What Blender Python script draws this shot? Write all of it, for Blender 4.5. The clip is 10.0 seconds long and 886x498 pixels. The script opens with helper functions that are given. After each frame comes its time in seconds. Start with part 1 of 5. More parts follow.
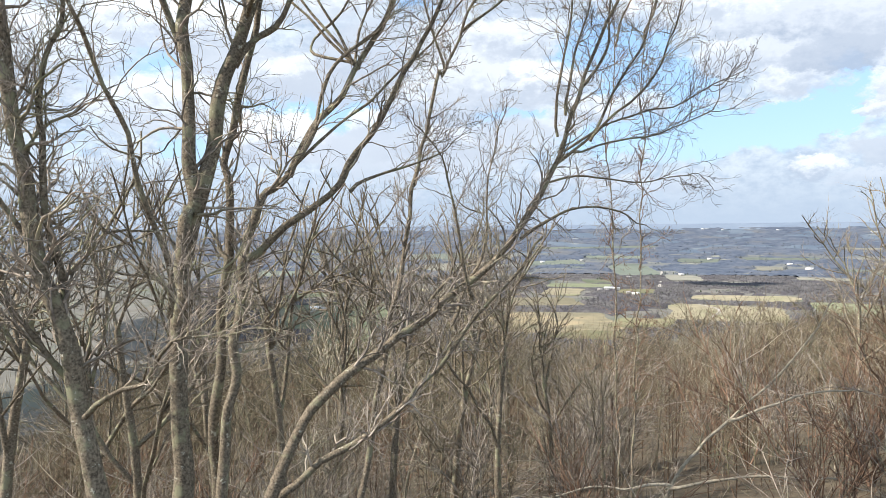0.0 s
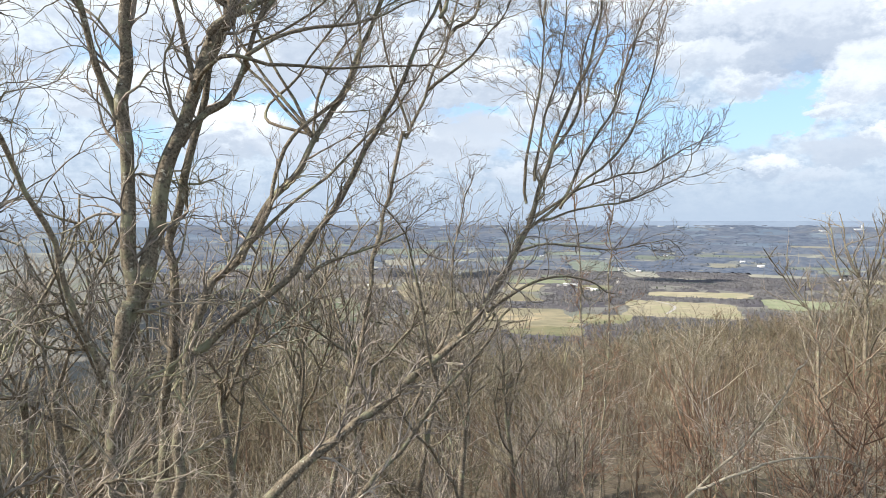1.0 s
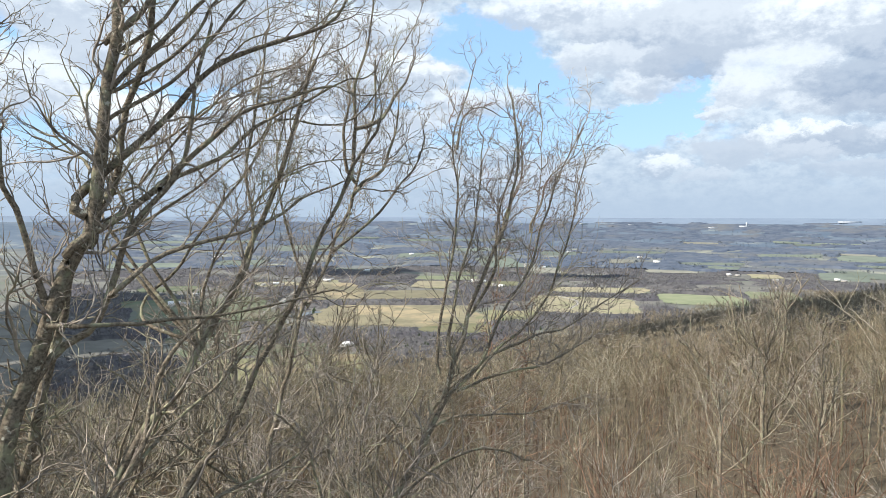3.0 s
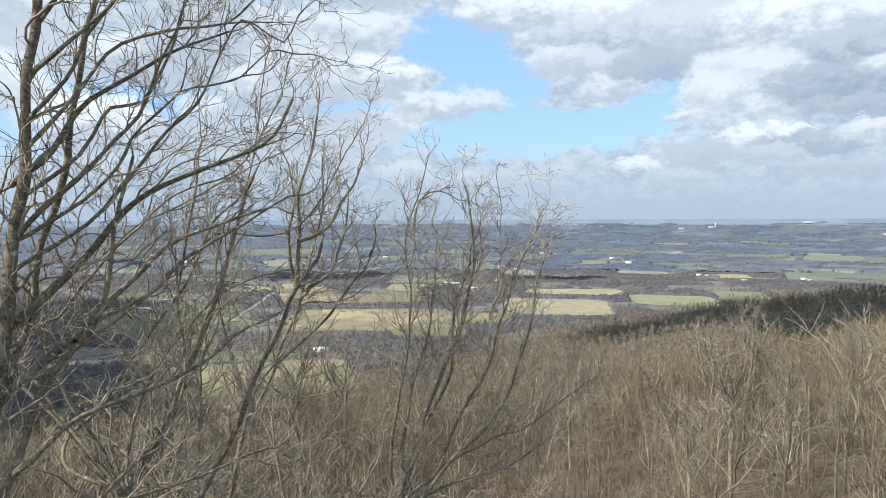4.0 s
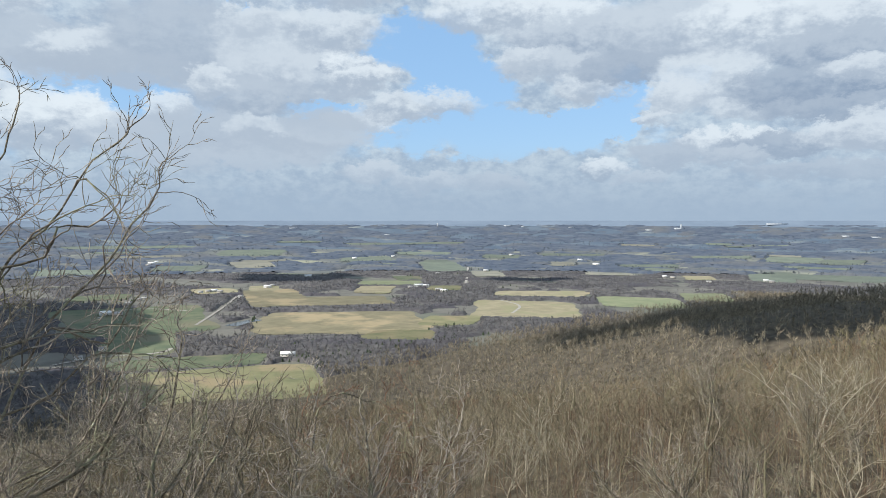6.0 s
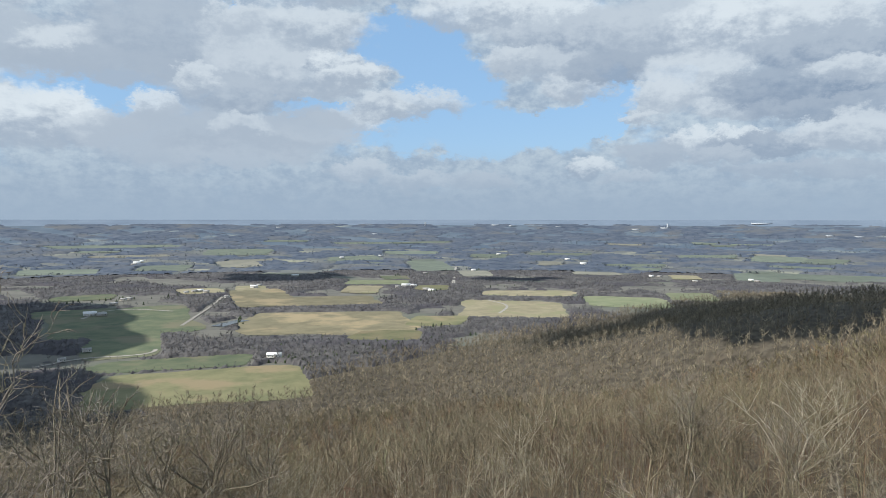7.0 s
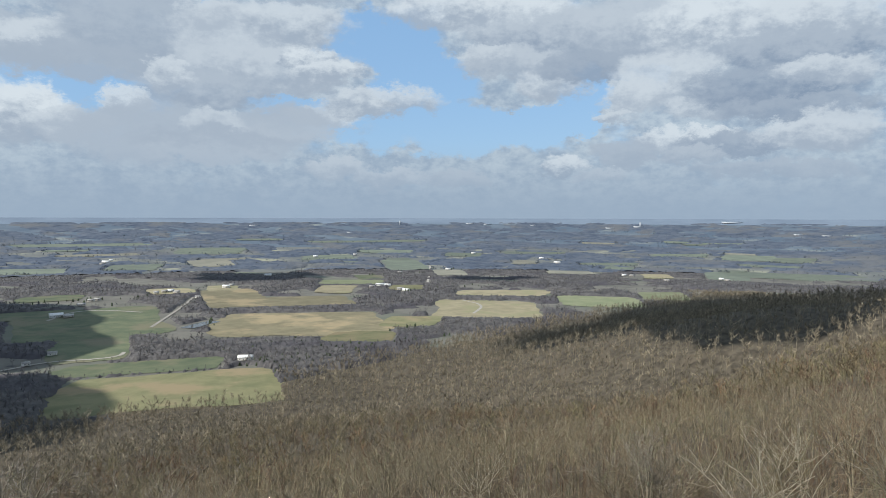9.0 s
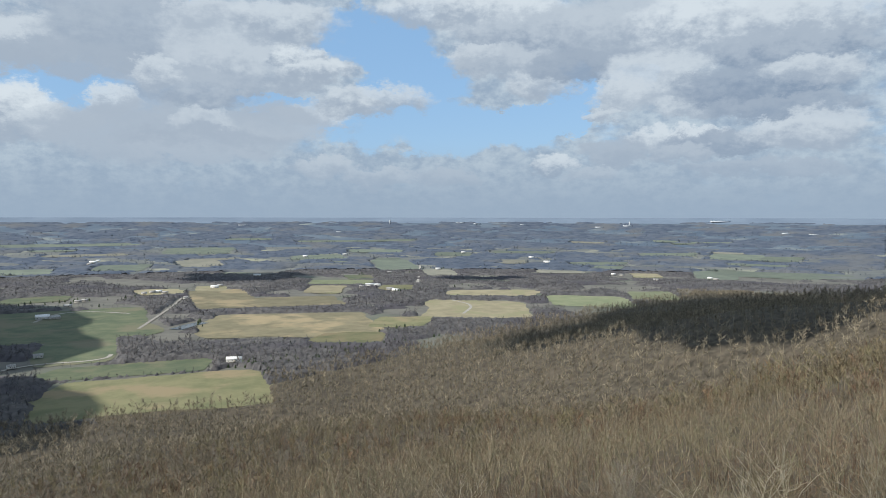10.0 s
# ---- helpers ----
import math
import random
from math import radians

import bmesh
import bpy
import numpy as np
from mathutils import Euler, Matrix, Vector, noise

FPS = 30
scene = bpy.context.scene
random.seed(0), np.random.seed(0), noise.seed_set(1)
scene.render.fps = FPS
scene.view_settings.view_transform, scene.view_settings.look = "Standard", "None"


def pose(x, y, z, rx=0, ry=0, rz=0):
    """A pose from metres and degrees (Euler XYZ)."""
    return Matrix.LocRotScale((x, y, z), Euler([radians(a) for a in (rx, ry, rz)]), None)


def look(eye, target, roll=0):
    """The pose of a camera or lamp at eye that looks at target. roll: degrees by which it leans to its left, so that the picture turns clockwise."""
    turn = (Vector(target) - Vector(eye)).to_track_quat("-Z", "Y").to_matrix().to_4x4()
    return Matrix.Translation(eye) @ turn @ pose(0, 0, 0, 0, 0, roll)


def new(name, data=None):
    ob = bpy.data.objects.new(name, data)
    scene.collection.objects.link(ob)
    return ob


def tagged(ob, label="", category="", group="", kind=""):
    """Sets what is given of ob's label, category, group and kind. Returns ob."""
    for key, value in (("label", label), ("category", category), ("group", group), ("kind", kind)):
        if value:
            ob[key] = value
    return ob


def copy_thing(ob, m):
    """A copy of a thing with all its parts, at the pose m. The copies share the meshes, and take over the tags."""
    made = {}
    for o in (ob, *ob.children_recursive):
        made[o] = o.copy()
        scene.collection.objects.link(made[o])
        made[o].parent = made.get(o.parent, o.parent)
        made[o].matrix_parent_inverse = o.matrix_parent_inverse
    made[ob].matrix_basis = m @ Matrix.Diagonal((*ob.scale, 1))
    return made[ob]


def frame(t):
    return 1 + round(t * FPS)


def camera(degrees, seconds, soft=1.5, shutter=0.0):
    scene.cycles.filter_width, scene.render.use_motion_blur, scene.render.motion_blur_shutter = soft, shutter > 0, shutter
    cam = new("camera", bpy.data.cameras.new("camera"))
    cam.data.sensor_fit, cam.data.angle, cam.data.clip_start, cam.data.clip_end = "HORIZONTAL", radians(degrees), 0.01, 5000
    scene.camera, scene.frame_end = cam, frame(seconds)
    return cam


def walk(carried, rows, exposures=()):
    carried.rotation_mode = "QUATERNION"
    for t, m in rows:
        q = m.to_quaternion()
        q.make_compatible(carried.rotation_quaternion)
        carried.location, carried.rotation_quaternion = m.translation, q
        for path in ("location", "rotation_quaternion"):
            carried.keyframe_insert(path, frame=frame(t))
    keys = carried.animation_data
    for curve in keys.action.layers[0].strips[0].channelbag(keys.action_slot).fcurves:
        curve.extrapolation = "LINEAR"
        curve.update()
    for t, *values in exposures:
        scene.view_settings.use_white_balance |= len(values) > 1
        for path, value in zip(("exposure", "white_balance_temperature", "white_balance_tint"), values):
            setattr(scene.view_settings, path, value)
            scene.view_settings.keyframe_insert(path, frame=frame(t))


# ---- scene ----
# The camera climbs out of the trees on a ridge and turns slowly to the right.
PATH = [
    (0.0, 0.001, 0.000, 0.001, 0.001, -1.764, 0.606),
    (0.5, -0.009, 0.458, 0.860, -1.580, -2.002, 0.340),
    (1.0, -0.031, 0.887, 1.748, -3.197, -2.210, 0.026),
    (1.5, -0.065, 1.300, 2.678, -5.000, -2.272, -0.047),
    (2.0, -0.100, 1.679, 3.632, -7.044, -2.355, -0.016),
    (2.5, -0.046, 1.993, 4.589, -8.987, -2.511, -0.068),
    (2.7, 0.001, 2.122, 4.977, -9.762, -2.558, -0.164),
    (3.8, 0.581, 2.873, 7.232, -12.471, -2.452, 0.168),
    (4.0, 0.703, 3.029, 7.669, -12.894, -2.392, 0.189),
    (4.5, 1.014, 3.435, 8.770, -13.677, -2.420, 0.044),
    (5.0, 1.449, 3.837, 9.874, -14.258, -2.445, -0.074),
    (5.5, 1.977, 4.245, 10.987, -14.747, -2.439, -0.048),
    (5.7, 2.198, 4.415, 11.436, -15.027, -2.392, -0.016),
    (6.8, 3.582, 5.477, 13.971, -16.156, -2.447, -0.029),
    (7.0, 3.867, 5.694, 14.444, -16.385, -2.470, -0.048),
    (7.5, 4.609, 6.251, 15.637, -16.883, -2.511, -0.100),
    (8.0, 5.385, 6.808, 16.851, -17.396, -2.554, -0.171),
    (8.5, 6.185, 7.350, 18.071, -17.927, -2.615, -0.133),
    (9.0, 6.979, 7.896, 19.293, -18.432, -2.654, -0.153),
    (9.5, 7.742, 8.458, 20.506, -18.894, -2.687, -0.182),
    (10.0, 8.477, 9.035, 21.710, -19.248, -2.738, -0.079),
]
cam = camera(65.1, 10.0, 0.7)
walk(cam, [(t, pose(x, y, z, 90 + p, r, w)) for t, x, y, z, w, p, r in PATH], [(0.0, 0.74, 6760, 14), (1.5, 0.64, 6720, 13), (2.5, 0.60, 6660, 12), (4.5, 0.42, 6520, 11), (7.0, 0.06, 6450, 10), (10.0, -0.02, 6450, 10)])

# ---------------------------------------------------------------- light
SUN_AZ, SUN_EL = radians(-100), radians(42)
TO_SUN = Vector((math.sin(SUN_AZ) * math.cos(SUN_EL), math.cos(SUN_AZ) * math.cos(SUN_EL), math.sin(SUN_EL)))
sun_data = bpy.data.lights.new("sun", "SUN")
sun_data.energy, sun_data.angle, sun_data.color = 5.0, radians(0.6), (1.0, 0.93, 0.82)
sun = new("sun", sun_data)
sun.matrix_world = look(TO_SUN * 900, (0, 0, 0))

SKY_STRENGTH = 0.12
world = bpy.data.worlds.new("sky")
scene.world = world
world.use_nodes = True
world.cycles.sampling_method, world.cycles.sample_map_resolution = "MANUAL", 512


class Nodes:
    """Short hand for building a node tree."""

    def __init__(self, tree):
        self.tree = tree
        tree.nodes.clear()

    def put(self, kind, *links, **values):
        node = self.tree.nodes.new(kind)
        for key, value in values.items():
            node.inputs[key.replace("_", " ")].default_value = value
        for i, link in enumerate(links):
            if link is None:
                continue
            if isinstance(link, (int, float)):
                node.inputs[i].default_value = link
            else:
                self.tree.links.new(link, node.inputs[i])
        return node

    def math(self, op, a, b=None, c=None):
        node = self.put("ShaderNodeMath", a, b, c)
        node.operation = op
        return node.outputs[0]

    def smooth(self, x, lo, hi, a=0.0, b=1.0):
        node = self.put("ShaderNodeMapRange", x, lo, hi, a, b)
        node.interpolation_type = "SMOOTHSTEP"
        return node.outputs[0]

    def mix(self, fac, a, b, blend="MIX"):
        node = self.put("ShaderNodeMix")
        node.data_type, node.blend_type = "RGBA", blend
        for slot, value in ((0, fac), (6, a), (7, b)):
            if isinstance(value, (int, float)):
                node.inputs[slot].default_value = value
            elif isinstance(value, tuple):
                node.inputs[slot].default_value = (*value, 1)
            else:
                self.tree.links.new(value, node.inputs[slot])
        return node.outputs[2]

    def noise(self, vector, scale, detail=4.0, rough=0.55, warp=0.0):
        node = self.put("ShaderNodeTexNoise", Scale=scale, Detail=detail, Roughness=rough, Distortion=warp)
        self.tree.links.new(vector, node.inputs["Vector"])
        return node.outputs[0]


def build_sky(n):
    """A spring sky of broken cumulus with blue gaps, laid out by azimuth and height in degrees."""
    way = n.put("ShaderNodeTexCoord").outputs["Generated"]
    xyz = n.put("ShaderNodeSeparateXYZ", way)
    az = n.math("MULTIPLY", n.math("ARCTAN2", xyz.outputs[0], xyz.outputs[1]), 57.296)
    el = n.math("MULTIPLY", n.math("ARCSINE", xyz.outputs[2]), 57.296)
    # ragged edges: cloud places are pushed about by noise
    flat = n.put("ShaderNodeCombineXYZ", n.math("MULTIPLY", az, 0.16), n.math("MULTIPLY", el, 0.25), 0.0).outputs[0]
    flat2 = n.put("ShaderNodeVectorMath", flat)
    flat2.inputs[1].default_value = (7.3, 3.1, 1.7)
    flat2 = flat2.outputs[0]
    push_a = n.math("MULTIPLY", n.math("SUBTRACT", n.noise(flat, 2.2, 8, 0.66), 0.5), 6.0)
    push_e = n.math("MULTIPLY", n.math("SUBTRACT", n.noise(flat2, 2.4, 8, 0.68), 0.5), 3.6)
    a2, e2 = n.math("ADD", az, push_a), n.math("ADD", el, push_e)
    fine = n.noise(flat2, 5.0, 7, 0.62)
    loose = n.noise(flat, 0.9, 7, 0.58)

    def blob(a, e, ra, re):
        da = n.math("DIVIDE", n.math("SUBTRACT", a2, a), ra)
        de = n.math("DIVIDE", n.math("SUBTRACT", e2, e), re)
        return n.math("ADD", n.math("MULTIPLY", da, da), n.math("MULTIPLY", de, de)), de

    gaps = 0.0
    for place in [(13.0, 14.1, 4.4, 2.2), (17.1, 10.9, 4.2, 2.1), (-13.2, 10.0, 5.1, 1.0), (-7.7, 9.3, 5.1, 1.6), (19.4, 7.0, 9.3, 1.8),
                  (29.8, 9.5, 1.6, 2.8), (26.7, 7.4, 4.2, 1.2), (6.1, 8.9, 3.3, 0.6), (-0.5, 16.2, 0.7, 0.7), (34.1, 11.2, 2.1, 0.7),
                  (-25.0, 12.5, 4.0, 2.5), (-20.0, 6.5, 2.5, 1.6), (-2.0, 19.0, 4.0, 1.5)]:
        gaps = n.math("ADD", n.smooth(blob(*place)[0], 1.8, 0.2), gaps)
        a2, e2 = n.math("MULTIPLY_ADD", gaps, 1e-6, a2), n.math("MULTIPLY_ADD", gaps, 1e-6, e2)
    blue = n.put("ShaderNodeTexSky")
    blue.sky_type, blue.sun_disc, blue.sun_elevation, blue.sun_rotation = "NISHITA", False, SUN_EL, SUN_AZ
    blue.altitude, blue.air_density, blue.dust_density, blue.ozone_density = 300.0, 1.1, 1.0, 1.6
    clear = n.mix(1.0, blue.outputs[0], (SKY_STRENGTH,) * 3, "MULTIPLY")
    clear = n.mix(0.62, clear, (0.30, 0.545, 0.88))
    # a thin uneven sheet of cloud, open at the gaps
    sheet = n.math("SUBTRACT", n.math("ADD", n.math("MULTIPLY", n.math("SUBTRACT", loose, 0.5), 3.0), 0.85), n.math("MULTIPLY", gaps, 1.25))
    grey = n.mix(n.smooth(fine, 0.3, 0.7), (0.32, 0.41, 0.52), (0.52, 0.61, 0.68))
    colour = n.mix(n.smooth(sheet, 0.0, 0.75, 0.0, 0.92), clear, grey)

    def tones(bright):
        dull, light = (0.21, 0.288, 0.405), (0.69, 0.765, 0.82)
        return tuple(d + (l - d) * bright ** 1.25 for d, l in zip(dull, light))

    def puff(a, e, ra, re, top, base):
        """One heap: bright above, greyer towards its base."""
        nonlocal colour, a2, e2
        far, de = blob(a, e, ra, re)
        rise = n.math("ADD", de, n.math("MULTIPLY", n.math("SUBTRACT", fine, 0.5), 2.4))
        body = n.mix(n.smooth(rise, -0.75, 0.6), tones(1 - 0.95 * base), tones(top))
        colour = n.mix(n.smooth(far, 1.35, 0.5, 0.0, 0.9), colour, body)
        # the next heap is drawn after this one
        a2, e2 = n.math("MULTIPLY_ADD", colour, 1e-6, a2), n.math("MULTIPLY_ADD", colour, 1e-6, e2)

    puff(-14.5, 12.2, 5.6, 2.3, 0.55, 0.5)
    puff(-11.7, 12.3, 3.3, 1.6, 0.85, 0.55)
    puff(-4.9, 13.8, 6.1, 2.8, 0.5, 0.65)
    puff(-8.8, 11.2, 7.5, 1.3, 0.45, 0.6)
    puff(1.3, 13.4, 4.2, 3.3, 0.8, 0.5)
    puff(4.4, 11.5, 7.0, 2.1, 0.75, 0.6)
    puff(-0.8, 9.7, 5.1, 1.6, 0.55, 0.7)
    puff(-3.1, 10.7, 1.6, 1.6, 0.85, 0.6)
    puff(7.5, 12.5, 2.3, 1.3, 1.0, 0.8)
    puff(8.8, 11.4, 2.8, 1.0, 0.95, 0.6)
    puff(6.2, 15.0, 4.4, 1.9, 0.85, 0.6)
    puff(0.1, 15.4, 2.3, 1.4, 0.8, 0.5)
    puff(-14.0, 7.2, 4.4, 2.3, 1.0, 0.6)
    puff(-12.0, 7.4, 1.9, 2.1, 1.0, 0.6)
    puff(-9.3, 6.8, 2.8, 1.3, 0.8, 0.5)
    puff(-6.2, 8.4, 1.9, 1.2, 0.9, 0.5)
    puff(-5.0, 6.3, 5.6, 2.6, 0.5, 0.5)
    puff(0.4, 7.2, 2.3, 1.3, 0.75, 0.45)
    puff(3.4, 6.0, 2.1, 1.4, 0.7, 0.45)
    puff(8.8, 7.9, 2.8, 1.0, 0.85, 0.5)
    puff(13.4, 9.3, 5.1, 1.3, 0.85, 0.6)
    puff(6.1, 7.4, 4.2, 1.6, 0.5, 0.45)
    puff(9.3, 3.8, 2.6, 0.9, 0.75, 0.5)
    puff(14.3, 3.2, 3.3, 0.9, 0.75, 0.5)
    puff(0.4, 5.5, 6.5, 1.4, 0.45, 0.45)
    puff(24.4, 15.5, 5.6, 2.1, 1.0, 0.45)
    puff(18.9, 16.4, 5.6, 1.5, 0.95, 0.6)
    puff(28.5, 14.0, 7.9, 2.3, 0.6, 0.9)
    puff(34.4, 14.5, 7.0, 2.8, 0.7, 0.6)
    puff(40.8, 14.3, 7.0, 2.8, 1.0, 0.6)
    puff(46.3, 14.0, 5.6, 2.1, 0.9, 0.6)
    puff(45.6, 12.0, 7.0, 1.4, 0.5, 0.9)
    puff(24.4, 12.3, 4.7, 1.4, 0.7, 0.6)
    puff(27.2, 10.7, 2.8, 1.5, 0.85, 0.6)
    puff(21.7, 12.8, 2.1, 1.0, 0.8, 0.5)
    puff(30.2, 11.8, 5.1, 1.2, 0.4, 0.8)
    puff(36.2, 10.7, 4.0, 2.1, 0.85, 0.5)
    puff(33.7, 9.5, 2.6, 1.4, 0.85, 0.5)
    puff(40.2, 8.5, 4.7, 1.0, 0.8, 0.6)
    puff(43.5, 9.7, 6.5, 1.6, 0.35, 0.95)
    puff(47.0, 10.5, 3.7, 1.2, 0.85, 0.6)
    puff(45.7, 8.0, 5.1, 1.0, 0.4, 0.8)
    puff(32.0, 8.0, 1.9, 0.6, 0.8, 0.6)
    puff(36.2, 6.0, 2.1, 1.3, 0.95, 0.6)
    puff(39.4, 6.4, 2.1, 0.7, 0.95, 0.6)
    puff(41.0, 5.6, 4.2, 1.0, 0.4, 0.8)
    puff(45.8, 6.0, 3.5, 1.3, 0.85, 0.55)
    puff(47.8, 6.2, 3.3, 1.6, 0.8, 0.6)
    puff(32.9, 5.0, 2.6, 1.2, 0.5, 0.6)
    puff(27.9, 4.1, 1.9, 0.8, 1.0, 0.7)
    puff(31.6, 3.4, 2.1, 0.6, 0.7, 0.5)
    puff(38.3, 4.9, 2.8, 0.8, 0.6, 0.6)
    puff(43.7, 3.6, 6.5, 0.7, 0.55, 0.6)
    puff(19.9, 3.2, 2.8, 0.8, 0.65, 0.5)
    puff(-22.0, 9.5, 6.0, 2.4, 0.9, 0.5)
    puff(-30.0, 13.0, 7.0, 3.0, 0.85, 0.6)
    puff(-21.0, 15.5, 7.0, 2.4, 0.95, 0.55)
    puff(-10.0, 18.5, 7.0, 2.2, 0.95, 0.5)
    puff(6.0, 19.0, 8.0, 2.4, 0.9, 0.6)
    puff(22.0, 20.5, 9.0, 2.6, 0.9, 0.7)
    # thick air towards the horizon
    low = n.math("MULTIPLY", n.smooth(n.math("ADD", el, n.math("MULTIPLY", push_e, 0.3)), 6.4, 0.1), 0.93)
    colour = n.mix(low, colour, (0.325, 0.42, 0.535))
    n.put("ShaderNodeOutputWorld", n.put("ShaderNodeBackground", colour, 1.0).outputs[0])


build_sky(Nodes(world.node_tree))


# ---------------------------------------------------------------- materials
def material(name, dark, light, scale, rough=0.9, patch=None, patch_scale=0.3, patch_cover=0.55, bump=0.0, bump_scale=30.0, vary=0.25, spots=None):
    """A matt surface: grain between two colours, broad patches, and a shift of tone from piece to piece."""
    m = bpy.data.materials.new(name)
    m.use_nodes = True
    n = Nodes(m.node_tree)
    where = n.put("ShaderNodeNewGeometry")
    at = where.outputs["Position"]
    colour = n.mix(n.smooth(n.noise(at, scale, 6, 0.6), 0.3, 0.7), dark, light)
    if patch:
        colour = n.mix(n.smooth(n.noise(at, patch_scale, 5, 0.6), patch_cover - 0.06, patch_cover + 0.1), colour, patch)
    if spots:
        colour = n.mix(n.smooth(n.noise(at, spots[1], 4, 0.65), spots[2], spots[2] + 0.07), colour, spots[0])
    piece = n.math("ADD", 1.0 - vary, n.math("MULTIPLY", where.outputs["Random Per Island"], 2 * vary))
    one = n.put("ShaderNodeObjectInfo").outputs["Random"]
    thing = n.math("ADD", 0.85, n.math("MULTIPLY", one, 0.3))
    grey = n.put("ShaderNodeCombineColor", *[n.math("MULTIPLY", piece, thing)] * 3).outputs[0]
    colour = n.mix(1.0, colour, grey, "MULTIPLY")
    surface = n.put("ShaderNodeBsdfPrincipled", colour, Roughness=rough)
    surface.inputs["Specular IOR Level"].default_value = 0.25
    if bump:
        relief = n.put("ShaderNodeBump", Strength=bump, Distance=0.02)
        n.tree.links.new(n.noise(at, bump_scale, 6, 0.65), relief.inputs["Height"])
        n.tree.links.new(relief.outputs[0], surface.inputs["Normal"])
    n.put("ShaderNodeOutputMaterial", surface.outputs[0])
    return m


BARK = material("lichened_bark", (0.08, 0.068, 0.052), (0.29, 0.25, 0.19), 22.0, patch=(0.27, 0.275, 0.185), patch_scale=2.6,
                patch_cover=0.57, bump=1.0, bump_scale=45.0, vary=0.05, spots=((0.50, 0.50, 0.42), 9.0, 0.61))
BROW_TWIG = material("lit_twigs", (0.165, 0.147, 0.13), (0.385, 0.347, 0.305), 4.0, patch=(0.29, 0.27, 0.20), patch_scale=0.5, vary=0.35)
RED_TWIG = material("reddish_twigs", (0.13, 0.085, 0.06), (0.26, 0.17, 0.12), 6.0, vary=0.35)
TWIG = material("grey_twigs", (0.15, 0.13, 0.112), (0.37, 0.325, 0.275), 6.0, patch=(0.24, 0.235, 0.155), patch_scale=0.9, vary=0.35)
PALE_BARK = material("pale_bark", (0.25, 0.225, 0.175), (0.46, 0.42, 0.335), 12.0, bump=0.5, vary=0.1)
WOOD_BARK = material("grey_bark", (0.125, 0.106, 0.074), (0.31, 0.272, 0.195), 3.0, patch=(0.19, 0.185, 0.118), patch_scale=0.2, vary=0.3)
WOOD_TWIG = material("brown_twigs", (0.07, 0.056, 0.037), (0.22, 0.182, 0.115), 0.14, patch=(0.19, 0.125, 0.075), patch_scale=0.055,
                     patch_cover=0.56, vary=0.4)
HILL_TONES = (WOOD_TWIG,
              material("ashen_twigs", (0.10, 0.088, 0.068), (0.235, 0.21, 0.16), 0.2, vary=0.4),
              material("russet_twigs", (0.09, 0.06, 0.042), (0.20, 0.14, 0.095), 0.2, vary=0.4),
              material("olive_twigs", (0.10, 0.09, 0.052), (0.245, 0.22, 0.135), 0.2, vary=0.4),
              material("dun_twigs", (0.10, 0.085, 0.068), (0.22, 0.19, 0.15), 0.2, vary=0.4))
FAR_TWIG = material("hillside_woods", (0.125, 0.111, 0.084), (0.32, 0.283, 0.21), 0.12, patch=(0.205, 0.172, 0.128), patch_scale=0.018,
                    patch_cover=0.56, vary=0.4)
# Dark on purpose: the shade between hillside trees is put into this colour.
SHADED_DEPTH = material("shaded_wood_interior", (0.050, 0.044, 0.035), (0.125, 0.110, 0.084), 0.16, patch=(0.112, 0.096, 0.073), patch_scale=0.03, vary=0.0)
# Valley woods: bluish grey in the base colour stands for haze.
HAZED_VALLEY_MASS = material("hazed_massed_valley_woods", (0.06, 0.06, 0.068), (0.15, 0.147, 0.15), 0.06, patch=(0.085, 0.083, 0.098), patch_scale=0.006, vary=0.0)
# Far woods: the blue is air haze painted into the base colour.
HAZED_PLAIN_MASS = material("hazed_massed_far_woods", (0.05, 0.07, 0.108), (0.098, 0.118, 0.155), 0.02, patch=(0.11, 0.12, 0.135), patch_scale=0.004, vary=0.0)
# Both valley tree tones carry that haze tint too.
HAZED_VALLEY_DARK = material("hazed_dark_valley_woods", (0.07, 0.07, 0.078), (0.125, 0.12, 0.122), 0.05, vary=0.35)
HAZED_VALLEY_TWIG = material("valley_woods", (0.10, 0.10, 0.105), (0.185, 0.178, 0.175), 0.03, patch=(0.125, 0.13, 0.145), patch_scale=0.006, vary=0.35)
CONIFER = material("dark_conifers", (0.030, 0.045, 0.028), (0.065, 0.085, 0.045), 0.2, vary=0.4)
LITTER = material("leaf_litter", (0.062, 0.05, 0.036), (0.115, 0.096, 0.068), 1.2, patch=(0.10, 0.088, 0.06), patch_scale=0.08, vary=0.0,
                  bump=0.5, bump_scale=6.0)
# Scrub of the valley floor, its yellow taken down to suggest haze.
HAZED_VALLEY_FLOOR = material("hazed_winter_scrub", (0.105, 0.107, 0.098), (0.165, 0.163, 0.148), 0.02, patch=(0.12, 0.138, 0.11), patch_scale=0.004, vary=0.0)
# Outer ground bands: distance haze is put into these base colours.
HAZE_RIM = material("haze_pale_rim", (0.135, 0.18, 0.245), (0.17, 0.22, 0.29), 0.004, vary=0.0)
HAZED_NEAR_PLAIN = material("hazed_outer_valley", (0.10, 0.115, 0.12), (0.165, 0.175, 0.172), 0.006, patch=(0.26, 0.27, 0.21), patch_scale=0.006, patch_cover=0.6, vary=0.0)
HAZED_PLAIN = material("hazed_distant_plain", (0.075, 0.108, 0.155), (0.115, 0.15, 0.192), 0.006, patch=(0.20, 0.225, 0.225), patch_scale=0.0045,
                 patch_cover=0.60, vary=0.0)
